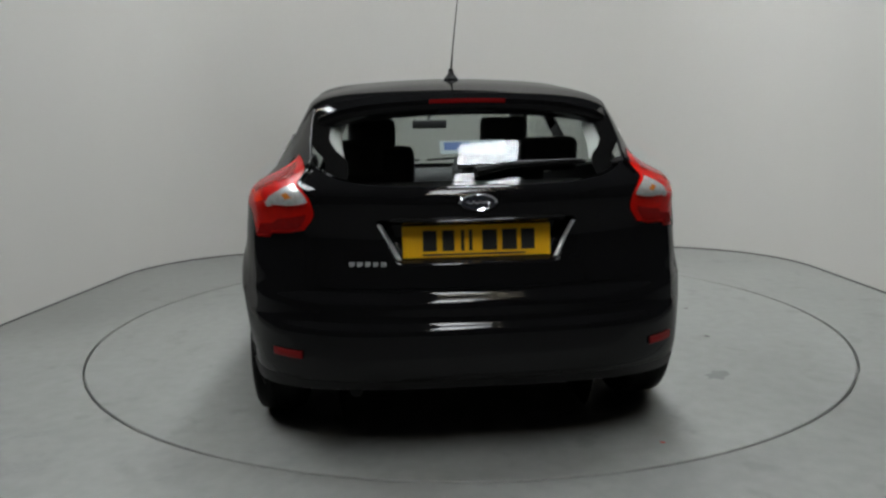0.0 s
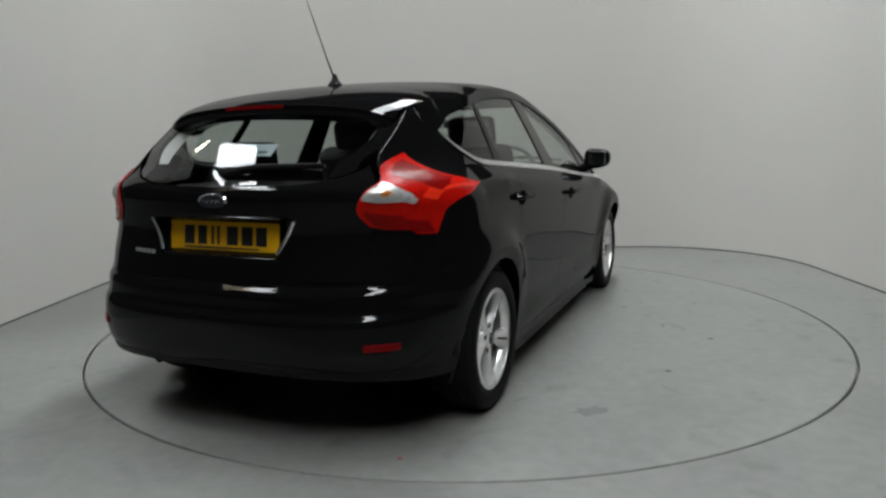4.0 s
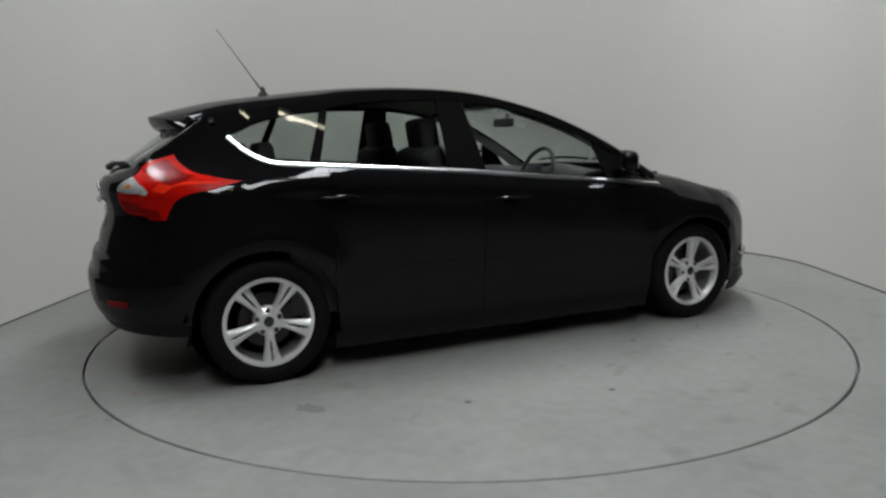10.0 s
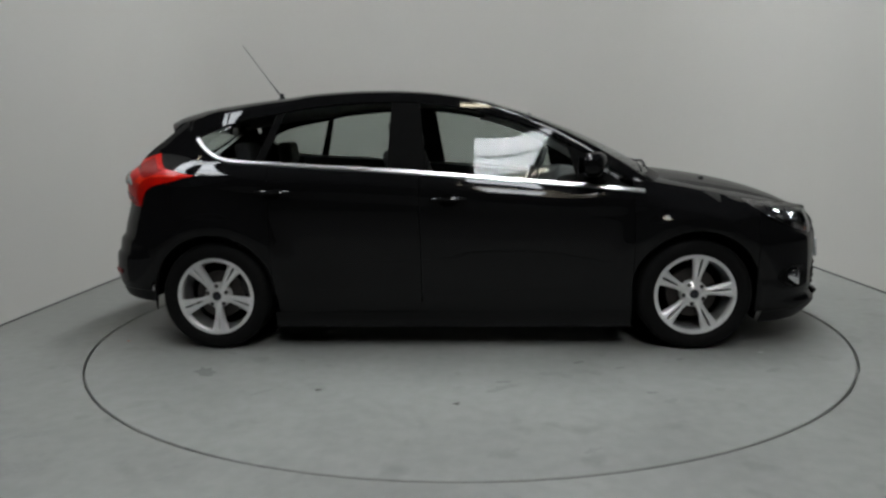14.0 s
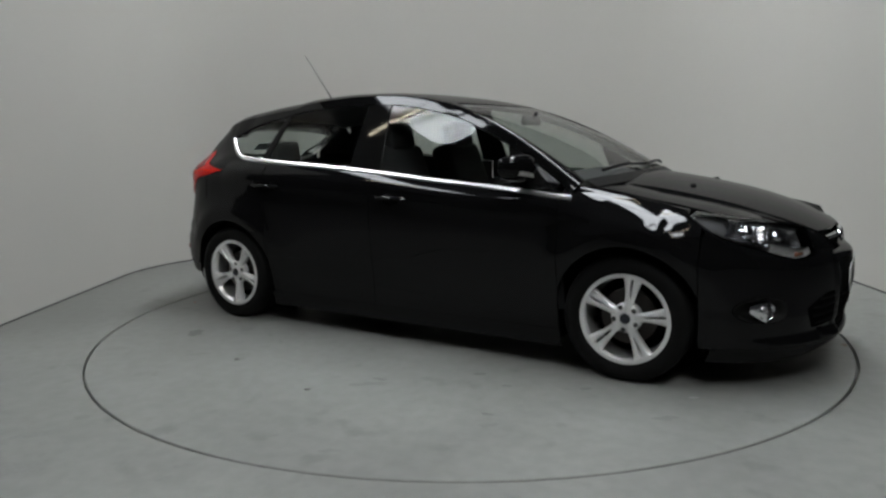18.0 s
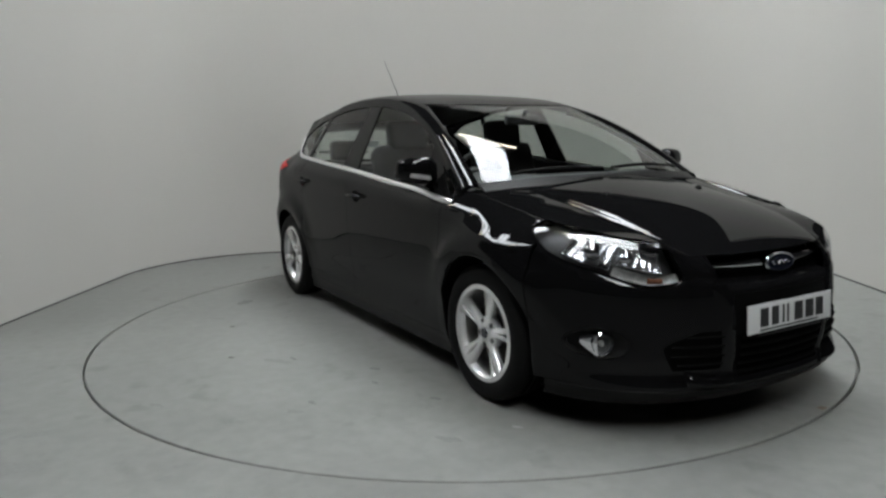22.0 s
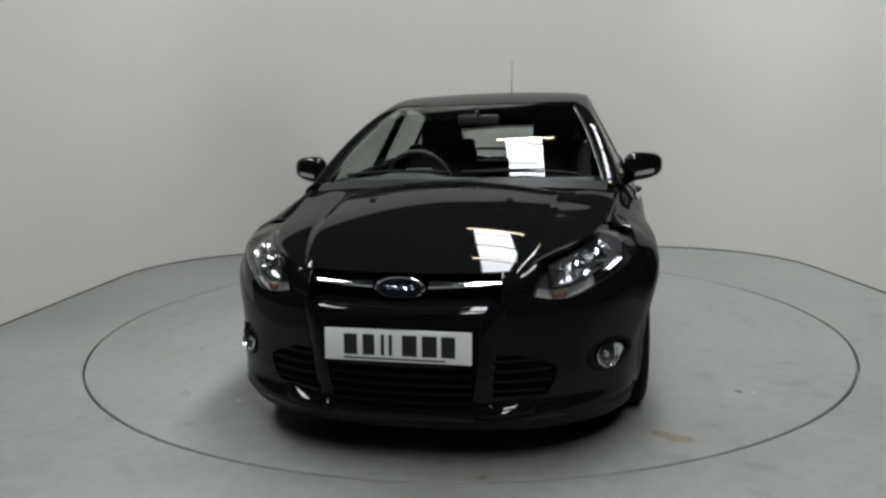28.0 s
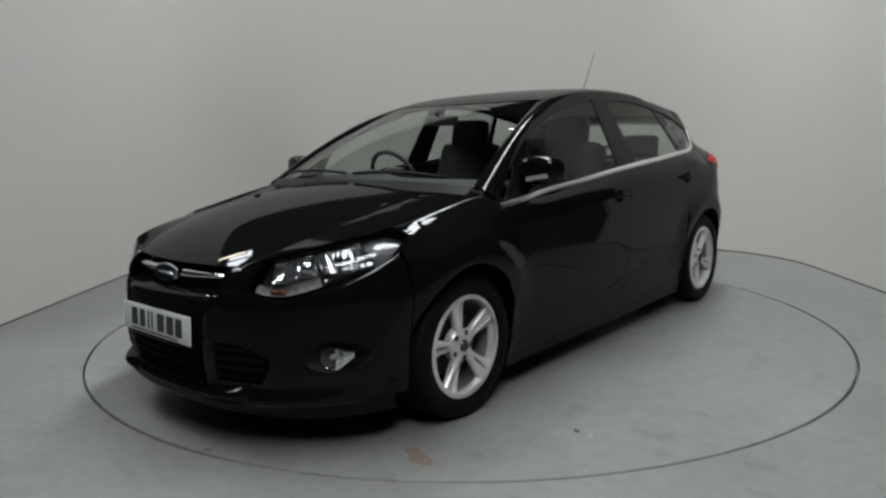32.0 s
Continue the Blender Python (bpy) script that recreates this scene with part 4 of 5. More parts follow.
for s in (1, -1):
    f = lamp_patch(s)
    lamp = part("headlamp", grid_bm(lambda u, v: lamp_patch(s, 0.075)(0.02 + 0.96 * u, 0.03 + 0.94 * v), 24, 12), HOUSING, car, "headlamp with clear cover and bright reflectors")
    cover = part("lamp_cover", grid_bm(f, 36, 16), LAMP_GLASS, lamp, "clear lamp cover", at=Matrix.Identity(4))
    cover.visible_shadow = False
    # rim between cover and housing
    def rim_strip(u, v, s=s):
        k = u * 4
        if k < 1: q = (k, 0)
        elif k < 2: q = (1, k - 1)
        elif k < 3: q = (3 - k, 1)
        else: q = (0, 4 - k)
        return lamp_patch(s, 0.078 * v)(*q)
    part("housing_side", grid_bm(rim_strip, 96, 2), GLOSS_BLACK, lamp, at=Matrix.Identity(4))
    def facets(u0, u1, v0, v1, depth, bowl, flutes=9, s=s):
        """A bowl with shallow upright flutes, its rim towards the cover."""
        def g(u, v):
            a, b = 2 * u - 1, 2 * v - 1
            sink = bowl * max(0, 1 - a * a) ** 0.5 * max(0, 1 - b * b) ** 0.5
            return lamp_patch(s, depth + sink + 0.0016 * math.cos(u * flutes * 2 * math.pi))(lerp(u0, u1, u), lerp(v0, v1, v))
        return g
    part("main_reflector", grid_bm(facets(0.31, 0.64, 0.12, 0.80, 0.030, 0.034, 7), 28, 12), FACET, lamp, "fluted bright bowl reflector", at=Matrix.Identity(4))
    part("beam_reflector", grid_bm(facets(0.66, 0.93, 0.30, 0.80, 0.030, 0.032, 5), 22, 10), FACET, lamp, "fluted bright bowl reflector", at=Matrix.Identity(4))
    part("turn_reflector", grid_bm(facets(0.66, 0.98, 0.03, 0.24, 0.022, 0.018, 6), 24, 6), CLEAR_LENS, lamp, "clear turn lamp", smooth=0, at=Matrix.Identity(4))
    part("turn_bulb", grid_bm(facets(0.86, 0.93, 0.06, 0.18, 0.022, -0.010, 2), 8, 5), AMBER, lamp, "amber bulb", at=Matrix.Identity(4))
    part("lamp_brow", grid_bm(lambda u, v, s=s: lamp_patch(s, lerp(0.012, 0.05, v))(lerp(0.22, 0.94, u), lerp(0.86, 0.76, v)), 30, 4), TRIM, lamp, "dark brow over the reflectors", at=Matrix.Identity(4))
    part("parting_strip", grid_bm(lambda u, v, s=s: lamp_patch(s, lerp(0.014, 0.045, v))(lerp(0.50, 0.96, u), lerp(0.27, 0.29, v)), 24, 3), TRIM, lamp, "dark strip over the turn lamp", at=Matrix.Identity(4))
    for uu, vv, rr in ((0.50, 0.45, 0.035), (0.73, 0.5, 0.028)):
        c = lamp_patch(s, 0.035)(uu, vv)
        m = Matrix.Translation(c) @ Vector((0.85, 0.45 * s, 0.2)).to_track_quat("Z", "Y").to_matrix().to_4x4()
        part("projector", lathe_bm([(0.0001, 0.012), (rr * 0.5, 0.010), (rr * 0.85, 0.003), (rr, -0.006), (rr, -0.03)], 24, "Z"), CHROME, lamp, "round bright lens", at=m)

    # tail lamp: outline in the tail's own coordinates
    def on_tail(pts):
        out = []
        for kind, val, z in pts:
            out.append((a_of_x(False, val, z) if kind == "x" else a_of_y(False, val, z), 0, z))
        return path3(*out)
    low = on_tail((("y", 0.60, 0.85), ("y", 0.66, 0.838), ("y", 0.725, 0.832), ("x", -1.86, 0.818), ("x", -1.80, 0.815), ("x", -1.775, 0.86), ("x", -1.745, 0.905), ("x", -1.68, 0.934), ("x", -1.58, 0.954), ("x", -1.445, 0.984)))
    inner = on_tail((("y", 0.60, 0.85), ("y", 0.562, 0.912), ("y", 0.583, 0.97), ("y", 0.612, 1.035), ("x", -1.73, 1.112)))
    high = on_tail((("x", -1.73, 1.112), ("x", -1.70, 1.062), ("x", -1.655, 1.030), ("x", -1.57, 1.009), ("x", -1.445, 0.988)))
    tip = low(1)
    shape = coons(low, high, inner, lambda v: tip)
    def tail_skin(out, u0=0, u1=1, v0=0, v1=1, s=s, bulge=0.0):
        def g(u, v):
            q = shape(lerp(u0, u1, u), lerp(v0, v1, v))
            p = end_point(False, s * min(q.x, 0.999), q.z)
            e = 0.003
            t = end_point(False, s * min(q.x + e, 0.999), q.z) - end_point(False, s * max(q.x - e, 0.001), q.z)
            n = Vector((t.y, -t.x, 0)).normalized()
            if n.y * s < 0:
                n = -n
            return p + n * (out + bulge * 16 * u * (1 - u) * v * (1 - v))
        return g
    tail = part("tail_lamp", grid_bm(tail_skin(0.004, bulge=0.006), 60, 24, 0.0), RED_LENS, car, "red tail lamp with a clear section")
    part("lamp_edge", grid_bm(tail_skin(0.002, 0, 1, -0.02, 1.02), 60, 8), RED_DEEP, tail, at=Matrix.Identity(4))
    part("brake_lens", grid_bm(tail_skin(0.0105, 0.04, 0.40, 0.03, 0.16), 24, 8), RED_DEEP, tail, "deep red lower lens", at=Matrix.Identity(4))
    part("upper_lens", grid_bm(tail_skin(0.0105, 0.06, 0.55, 0.66, 0.94), 30, 8), RED_DEEP, tail, "deep red upper lens", at=Matrix.Identity(4))
    part("light_band", grid_bm(tail_skin(0.0108, 0.30, 0.88, 0.46, 0.64), 30, 6), RED_BAND, tail, "pale red light band", at=Matrix.Identity(4))
    part("reversing_lens", grid_bm(lambda u, v: tail_skin(0.013, 0.008, 0.29, lerp(0.24, 0.35, u * u), lerp(0.50, 0.42, u * u), bulge=0.004)(u, v), 20, 10), CLEAR_LENS, tail, "clear reversing lens", at=Matrix.Identity(4))
    part("turn_bulb", grid_bm(tail_skin(0.0175, 0.08, 0.125, 0.33, 0.41), 6, 4), TAIL_AMBER, tail, "amber bulb", at=Matrix.Identity(4))
    # reflector low on the bumper
    def refl(u, v, s=s):
        z = lerp(0.416, 0.442, v)
        p = end_point(False, s * a_of_y(False, lerp(0.615, 0.722, u), z), z)
        return p + Vector((-0.8, 0.6 * s, 0)) * 0.003
    part("bumper_reflector", grid_bm(refl, 10, 4, 0.004 * s), REFLECTOR, car, "dark red reflector")

    # fog lamp in its recess
    face = Vector((0.86, 0.50 * s, 0.02))
    m = Matrix.Translation((1.862, s * 0.702, 0.374)) @ face.to_track_quat("Z", "Y").to_matrix().to_4x4()
    fog = part("fog_lamp", lathe_bm([(0.036, -0.03), (0.036, 0.010), (0.040, 0.016), (0.045, 0.013), (0.047, 0.0), (0.047, -0.03)], 32, "Z"), CHROME, car, "round fog lamp with a chrome ring", at=m)
    part("fog_reflector", lathe_bm([(0.0001, -0.02), (0.018, -0.015), (0.036, 0.004)], 24, "Z"), HOUSING, fog, at=Matrix.Identity(4))
    part("fog_bulb", lathe_bm([(0.0001, 0.008), (0.010, 0.004), (0.012, -0.015)], 16, "Z"), CLEAR_LENS, fog, at=Matrix.Identity(4))
    fl = part("fog_glass", lathe_bm([(0.0001, 0.016), (0.02, 0.0145), (0.037, 0.010)], 24, "Z"), LAMP_GLASS, fog, at=Matrix.Identity(4))
    fl.visible_shadow = False
    def tear(u, v, s=s):
        t = u
        r = lerp(0.044, 0.016, t ** 1.2)
        k = (v - 0.5) * 2
        x = lerp(1.875, 1.810, t)
        z = 0.378 + 0.012 * t + r * k
        return Vector((x - 0.004, s * (0.728 + 0.030 * t + 0.004 * (1 - k * k)), z - 0.004))
    part("fog_surround", grid_bm(tear, 10, 6), CHROME, car, "chrome fog lamp surround")
    def pocket(u, v, s=s):
        z = lerp(0.318, 0.438, v)
        w = 0.075 * math.sqrt(max(1 - ((v - 0.5) * 2) ** 2, 0)) + 0.004
        p = end_point(True, s * a_of_y(True, 0.715 + w * (2 * u - 1), z), z)
        return p + Vector((0.003 + fog_recess(p), 0.002 * s, 0))
    part("fog_recess", grid_bm(pocket, 12, 10), TRIM, car)

# ---- grilles, plates, badges ----
def nose_at(y, z, out=0.0):
    p = end_point(True, a_of_y(True, y, z) if y else 0.0, z)
    k = y / 0.95
    return p + Vector((math.sqrt(1 - k * k), k, 0)) * out


# near-black sheet stands for the shade inside the upper grille
part("upper_grille", grid_bm(lambda u, v: nose_at(lerp(-0.445, 0.445, u), lerp(0.596, 0.735, v), -0.055 - 0.05 * v), 30, 6), DARK, car, "near-black sheet for the shade in the grille opening")
for s in (1, -1):
    def bar(u, v, s=s):
        y = s * lerp(0.10, 0.345, u)
        h = lerp(0.012, 0.008, u)
        k = (v - 0.5) * 2
        return nose_at(y, 0.664 + h * k, -0.004 + 0.008 * (1 - k * k))
    part("grille_bar", grid_bm(bar, 16, 6, 0.01 * s), CHROME, car, "chrome grille bar")
    tip = lamp_patch(s)(1, 0)
    def cheek_low(u, s=s, tip=tip):
        p = nose_at(s * lerp(0.350, abs(tip.y), u), lerp(0.598, 0.640, u), -0.004)
        return p.lerp(tip, u)
    def cheek_high(u, s=s):
        w = lerp(0.350 / 0.485, 1, u)
        return hood((s * w + 1) / 2, 1.0) + Vector((0.001, 0, -0.004))
    cl0, ch0, cl1, ch1 = cheek_low(0), cheek_high(0), cheek_low(1), cheek_high(1)
    cheek = coons(cheek_low, cheek_high, lambda v: cl0.lerp(ch0, v) + Vector((0.02, 0, 0)) * 4 * v * (1 - v), lambda v: cl1.lerp(ch1, v))
    part("grille_cheek", grid_bm(cheek, 10, 10, 0.012 * s), PAINT, car)
    part("grille_edge", tube_bm([cheek(0.0, k / 8) for k in range(9)], 0.006, 8), PAINT, car)
    # side intake: slats on a flat near-black sheet for the shade behind
    def intake(u, v, s=s):
        z = lerp(0.275, 0.425, v)
        return nose_at(s * lerp(lerp(0.30, 0.33, v), lerp(0.50, 0.535, math.sin(math.pi * min(v * 1.1, 1) / 1.4)) - 0.12 * max(0, v - 0.6) ** 1.5 * 4, u), z, 0.002)
    vent = part("side_intake", grid_bm(intake, 14, 8, 0.006 * s), DARK, car, "black slatted intake")
    for k in range(4):
        zz = 0.295 + k * 0.036
        part("slat", grid_bm(lambda u, v, zz=zz, s=s: nose_at(s * lerp(0.315, (0.49, 0.51, 0.51, 0.46)[k], u), zz + (v - 0.5) * 0.012, 0.003 + 0.006 * (1 - (2 * v - 1) ** 2)), 10, 4), SLAT, vent, at=Matrix.Identity(4))
    def blade(u, v, s=s):
        z = lerp(0.205, 0.60, v)
        c = lerp(0.285, 0.325, v ** 1.5) + 0.035 * max(0, v - 0.75) * 4 * 0.4
        w = 0.034
        k = (u - 0.5) * 2
        return nose_at(s * (c + w * k), z, 0.0 + 0.010 * (1 - k * k))
    part("bumper_blade", grid_bm(blade, 8, 20), PAINT, car)
    def lip_fin(u, v, s=s):
        y = s * lerp(0.265, 0.46, u)
        k = (v - 0.5) * 2
        return nose_at(y, 0.228 + 0.028 * k + 0.015 * u * u, 0.001 + 0.030 * (1 - k * k) * math.sin(math.pi * u) ** 0.6)
    part("lip_blade", grid_bm(lip_fin, 24, 14), PAINT, car)

def ledge(u, v):
    """Gloss shelf under the upper grille, rolled down at its front."""
    y = lerp(-0.342, 0.342, u)
    z = curve((0, 0.610), (0.7, 0.584), (0.9, 0.572), (1, 0.556))(v)
    return nose_at(y, 0.585, curve((0, -0.060), (0.7, -0.006), (0.9, 0.004), (1, 0.006))(v)) * 1.0 + Vector((0, 0, z - 0.585))


part("grille_ledge", grid_bm(ledge, 40, 10), PAINT, car)
# flat near-black sheet paints the shade behind the lower slats
lower = part("lower_grille", grid_bm(lambda u, v: nose_at(lerp(lerp(-0.245, -0.275, v), lerp(0.245, 0.275, v), u), lerp(0.235, 0.405, v), 0.003), 24, 8, 0.006), DARK, car, "black lower grille with slats")
for k in range(5):
    zz = 0.252 + 0.035 * k
    part("slat", grid_bm(lambda u, v, zz=zz: nose_at(lerp(-0.25, 0.25, u), zz + (v - 0.5) * 0.012, 0.004 + 0.010 * (1 - (2 * v - 1) ** 2)), 16, 4), SLAT, lower, at=Matrix.Identity(4))
part("plate_panel", grid_bm(lambda u, v: nose_at(lerp(-0.28, 0.28, u), lerp(0.405, 0.565, v), 0.003), 20, 6, 0.006), SLAT, car)


def number_plate(front, mat, word):
    """A plate with plain bars where its characters stand."""
    m = Matrix.Translation((2.166, 0.0, 0.464)) @ Matrix.Rotation(radians(-3), 4, "Y") if front else Matrix.Translation((-2.032, 0.0, 0.806)) @ Matrix.Rotation(radians(180), 4, "Z") @ Matrix.Rotation(radians(-6), 4, "Y")
    pl = part("number_plate", box_bm(0.006, 0.52, 0.112, 0.003), mat, car, word, at=m)
    xs = (-0.165, -0.10, -0.05, -0.022, 0.045, 0.115, 0.18)
    ws = (0.048, 0.042, 0.012, 0.012, 0.052, 0.052, 0.048)
    for x, w in zip(xs, ws):
        part("bar", box_bm(0.002, w, 0.072, 0.0008, at=(0.0035, x, 0.002)), PLATE_INK, pl, at=Matrix.Identity(4), smooth=0)
    part("maker_strip", box_bm(0.002, 0.36, 0.006, 0.0005, at=(0.0035, -0.01, -0.046)), SLOT, pl, at=Matrix.Identity(4), smooth=0)
    part("plate_holder", box_bm(0.008, 0.40, 0.02, 0.003, at=(-0.004, 0, -0.062)), TRIM, pl, at=Matrix.Identity(4))


number_plate(True, PLATE_W, "white front plate")
number_plate(False, PLATE_Y, "yellow rear plate")


def badge(m, w, h):
    def ov(k, x, n=40):
        return [(x, k * w * math.cos(2 * math.pi * i / n), k * h * math.sin(2 * math.pi * i / n)) for i in range(n)]
    bm = bmesh.new()
    rings = [[bm.verts.new(p) for p in ov(k, x)] for k, x in ((1, 0), (1.0, 0.008), (0.94, 0.012), (0.84, 0.010))]
    for a, b in zip(rings, rings[1:]):
        for i in range(40):
            bm.faces.new((a[i], a[(i + 1) % 40], b[(i + 1) % 40], b[i]))
    ob = part("badge", bm, CHROME, car, "oval badge with a chrome rim", at=m)
    bm = bmesh.new()
    bm.faces.new([bm.verts.new(p) for p in ov(0.86, 0.0095)])
    part("badge_field", bm, BLUE, ob, "dark blue enamel", at=Matrix.Identity(4))
    wave = [(0.0105, w * 0.62 * (2 * i / 40 - 1), h * (0.16 * math.sin(i * 0.62) + 0.06 * math.sin(i * 1.7))) for i in range(41)]
    part("badge_mark", tube_bm(wave, 0.0022, 6), CHROME, ob, "bright wavy mark", at=Matrix.Identity(4))


badge(Matrix.Translation((2.100, 0, 0.654)) @ Matrix.Rotation(radians(-12), 4, "Y"), 0.092, 0.038)
badge(Matrix.Translation((-2.074, 0, 0.945)) @ Matrix.Rotation(math.pi, 4, "Z") @ Matrix.Rotation(radians(4), 4, "Y"), 0.068, 0.029)


def tail_at(y, z, out=0.0):
    return end_point(False, a_of_y(False, y, z) if y else 0.0, z) + Vector((-1, 0, 0)) * out


for k in range(5):
    yy = 0.435 - k * 0.027
    p = tail_at(yy, 0.738, 0.002)
    part("name_badge", box_bm(0.003, 0.02, 0.018, 0.001, at=tuple(p)), CHROME, car, "small chrome letter shape", smooth=0)
for s in (1, -1):
    # bright strips stand for skylight reflected on the recess's black edges
    def edge(u, v, s=s):
        z = lerp(0.752, 0.872, u)
        y = s * lerp(0.272, 0.338, u)
        return tail_at(y + s * (v - 0.5) * 0.016, z, 0.004 + 0.004 * (1 - (2 * v - 1) ** 2))
    part("recess_glint", grid_bm(edge, 8, 4), BRUSHED, car, "bright strip for the reflection on the plate recess edge")
part("hatch_handle", grid_bm(lambda u, v: tail_at(lerp(-0.30, 0.30, u), lerp(0.872, 0.895, v), 0.003 + 0.022 * math.sin(math.pi * v)), 20, 6), GLOSS_BLACK, car)
part("brake_lamp", grid_bm(lambda u, v: spoiler(lerp(0.415, 0.585, u), lerp(0.455, 0.53, v)) + Vector((-0.004, 0, 0.001)), 12, 3), REFLECTOR, car, "dark red high brake lamp")
part("exhaust", tube_bm([(-1.75, 0.44, 0.262), (-1.98, 0.44, 0.258)], 0.023, 16), TRIM, car)

for s in (1, -1):
    def rear_lining(u, v, s=s):
        z = lerp(1.075, 1.275, v)
        y = GLASS_Y(z) - 0.004 - 0.045 * math.sin(math.pi * min(v * 1.1, 1)) * u
        return tail_at(s * y, z, -0.03 - 0.05 * u)
    part("rear_pillar_trim", grid_bm(rear_lining, 4, 14), PILLAR_TRIM, car, "pale grey pillar lining")

# rear wiper and the sticker on the glass
part("rear_wiper", tube_bm([tail_at(0.0, 1.045, 0.03), tail_at(-0.12, 1.065, 0.035), tail_at(-0.40, 1.075, 0.028)], [0.020, 0.014, 0.006], 8), TRIM, car, "black rear wiper")
part("wiper_blade", tube_bm([tail_at(0.06, 1.06, 0.012), tail_at(-0.2, 1.062, 0.012), tail_at(-0.41, 1.068, 0.012)], 0.009, 6), TRIM, car)
sticker = part("window_sticker", grid_bm(lambda u, v: tail_at(lerp(-0.135, 0.11, u), lerp(1.105, 1.152, v), -0.012), 6, 3), STICKER, car, "pale sticker inside the rear window")
part("sticker_mark", grid_bm(lambda u, v: tail_at(lerp(0.0, 0.095, u), lerp(1.118, 1.146, v), -0.009), 4, 2), STICKER_BLUE, sticker, "blue printed mark", at=Matrix.Identity(4))
part("sticker_bar", grid_bm(lambda u, v: tail_at(lerp(-0.11, -0.02, u), lerp(1.118, 1.124, v), -0.006), 4, 2), SLOT, sticker, at=Matrix.Identity(4))

# aerial
part("aerial_base", lathe_bm([(0.0001, 0.05), (0.010, 0.045), (0.016, 0.022), (0.034, 0.0), (0.03, -0.02)], 20, "Z"), TRIM, car, at=Matrix.Translation((-1.184, 0, 1.428)))
part("aerial", tube_bm([(-1.19, 0, 1.455), (-1.25, -0.002, 1.54), (-1.423, -0.016, 1.785)], [0.0055, 0.003, 0.0016], 8), TRIM, car, "thin black roof aerial")

for s in (1, -1):
    # door mirror
    def shell(u, v, s=s):
        a, b = lerp(-math.pi / 2, math.pi / 2, v), u * 2 * math.pi
        pw = lambda t, e: math.copysign(abs(t) ** e, t)
        cx, cy, cz = pw(math.cos(a), 0.6) * pw(math.cos(b), 0.7), pw(math.cos(a), 0.6) * pw(math.sin(b), 0.7), pw(math.sin(a), 0.65)
        x = 0.722 + 0.068 * cx - (0.02 if cx < 0 else 0) * cx
        y = 0.886 + 0.094 * cy
        z = 1.008 + 0.067 * cz * (1 - 0.18 * cy) + 0.006 * cy
        return Vector((x - 0.03 * cy, s * y, z))
    mir = part("door_mirror", grid_bm(shell, 28, 16), PAINT, car, "black door mirror")
    def mglass(u, v, s=s):
        return Vector((0.664 - 0.03 * (2 * u - 1), s * lerp(0.812, 0.955, u), lerp(0.966, 1.050, v)))
    part("mirror_glass", grid_bm(mglass, 6, 4, 0.004 * s), CHROME, mir, "mirror glass", at=Matrix.Identity(4))
    def ind(u, v, s=s):
        y = lerp(0.845, 0.962, u)
        k = (v - 0.5) * 2
        return Vector((0.800 - 0.25 * (y - 0.86) ** 1 * 0.6 - 1.9 * max(0, y - 0.92) ** 1.1, s * y, 0.971 + 0.010 * k + 0.02 * u))
    part("mirror_indicator", grid_bm(ind, 10, 4, 0.006 * s), CLEAR_LENS, mir, "clear turn lamp", at=Matrix.Identity(4))
    part("mirror_foot", tube_bm([(0.72, s * 0.77, 0.935), (0.715, s * 0.83, 0.955), (0.72, s * 0.86, 0.975)], [0.035, 0.028, 0.03], 12), GLOSS_BLACK, mir, at=Matrix.Identity(4))
    # door handles, each over a flat near-black disc for its bowl's shade
    for hx, hz in ((-0.04, 0.838), (-1.005, 0.888)):
        def bowl(u, v, s=s, hx=hx, hz=hz):
            a, r = u * 2 * math.pi, v
            x, z = hx - 0.012 + 0.055 * r * math.cos(a), hz - 0.004 + 0.034 * r * math.sin(a)
            return Vector((x, s * (side_y(x, z) + 0.002), z))
        part("bowl_shade", grid_bm(bowl, 20, 3), DARK, car)
        y0 = side_y(hx, hz)
        part("door_handle", tube_bm([(hx - 0.10, s * (y0 + 0.004), hz), (hx - 0.085, s * (y0 + 0.022), hz + 0.002), (hx, s * (y0 + 0.030), hz + 0.004), (hx + 0.075, s * (y0 + 0.022), hz), (hx + 0.095, s * (y0 + 0.003), hz - 0.002)], [0.012, 0.016, 0.016, 0.015, 0.011], 10, squash=0.8), PAINT, car, "black door handle")

# cowl and wipers below the windscreen
part("cowl", grid_bm(lambda u, v: SCREEN_LOW(u).lerp(SCREEN_LOW(u) + Vector((0.06, 0, -0.035)), v), 30, 4, 0.008), TRIM, car)
for y0, y1 in ((-0.58, -0.02), (0.04, 0.60)):
    def wip(t, y0=y0, y1=y1):
        u = (lerp(y0, y1, t) / 0.735 + 1) / 2
        return screen(u, 0.035 + 0.02 * math.sin(math.pi * t)) + Vector((0.012, 0, 0.016))
    part("wiper", tube_bm([wip(k / 8) for k in range(9)], 0.009, 6), TRIM, car, "black windscreen wiper")
for s in (1, -1):
    p = hood(0.5 + s * 0.21, 0.36)
    part("washer_jet", lathe_bm([(0.0001, 0.012), (0.012, 0.010), (0.018, 0.0), (0.018, -0.005)], 12, "Z"), TRIM, car, at=Matrix.Translation(p))

# ---- cabin ----
def cushion(name, sx, sy, sz, bev, at, tilt, parent, mat=None, label=""):
    return part(name, box_bm(sx, sy, sz, bev, seg=3), mat or SEAT, parent, label, at=Matrix.Translation(at) @ Matrix.Rotation(radians(tilt), 4, "Y"))


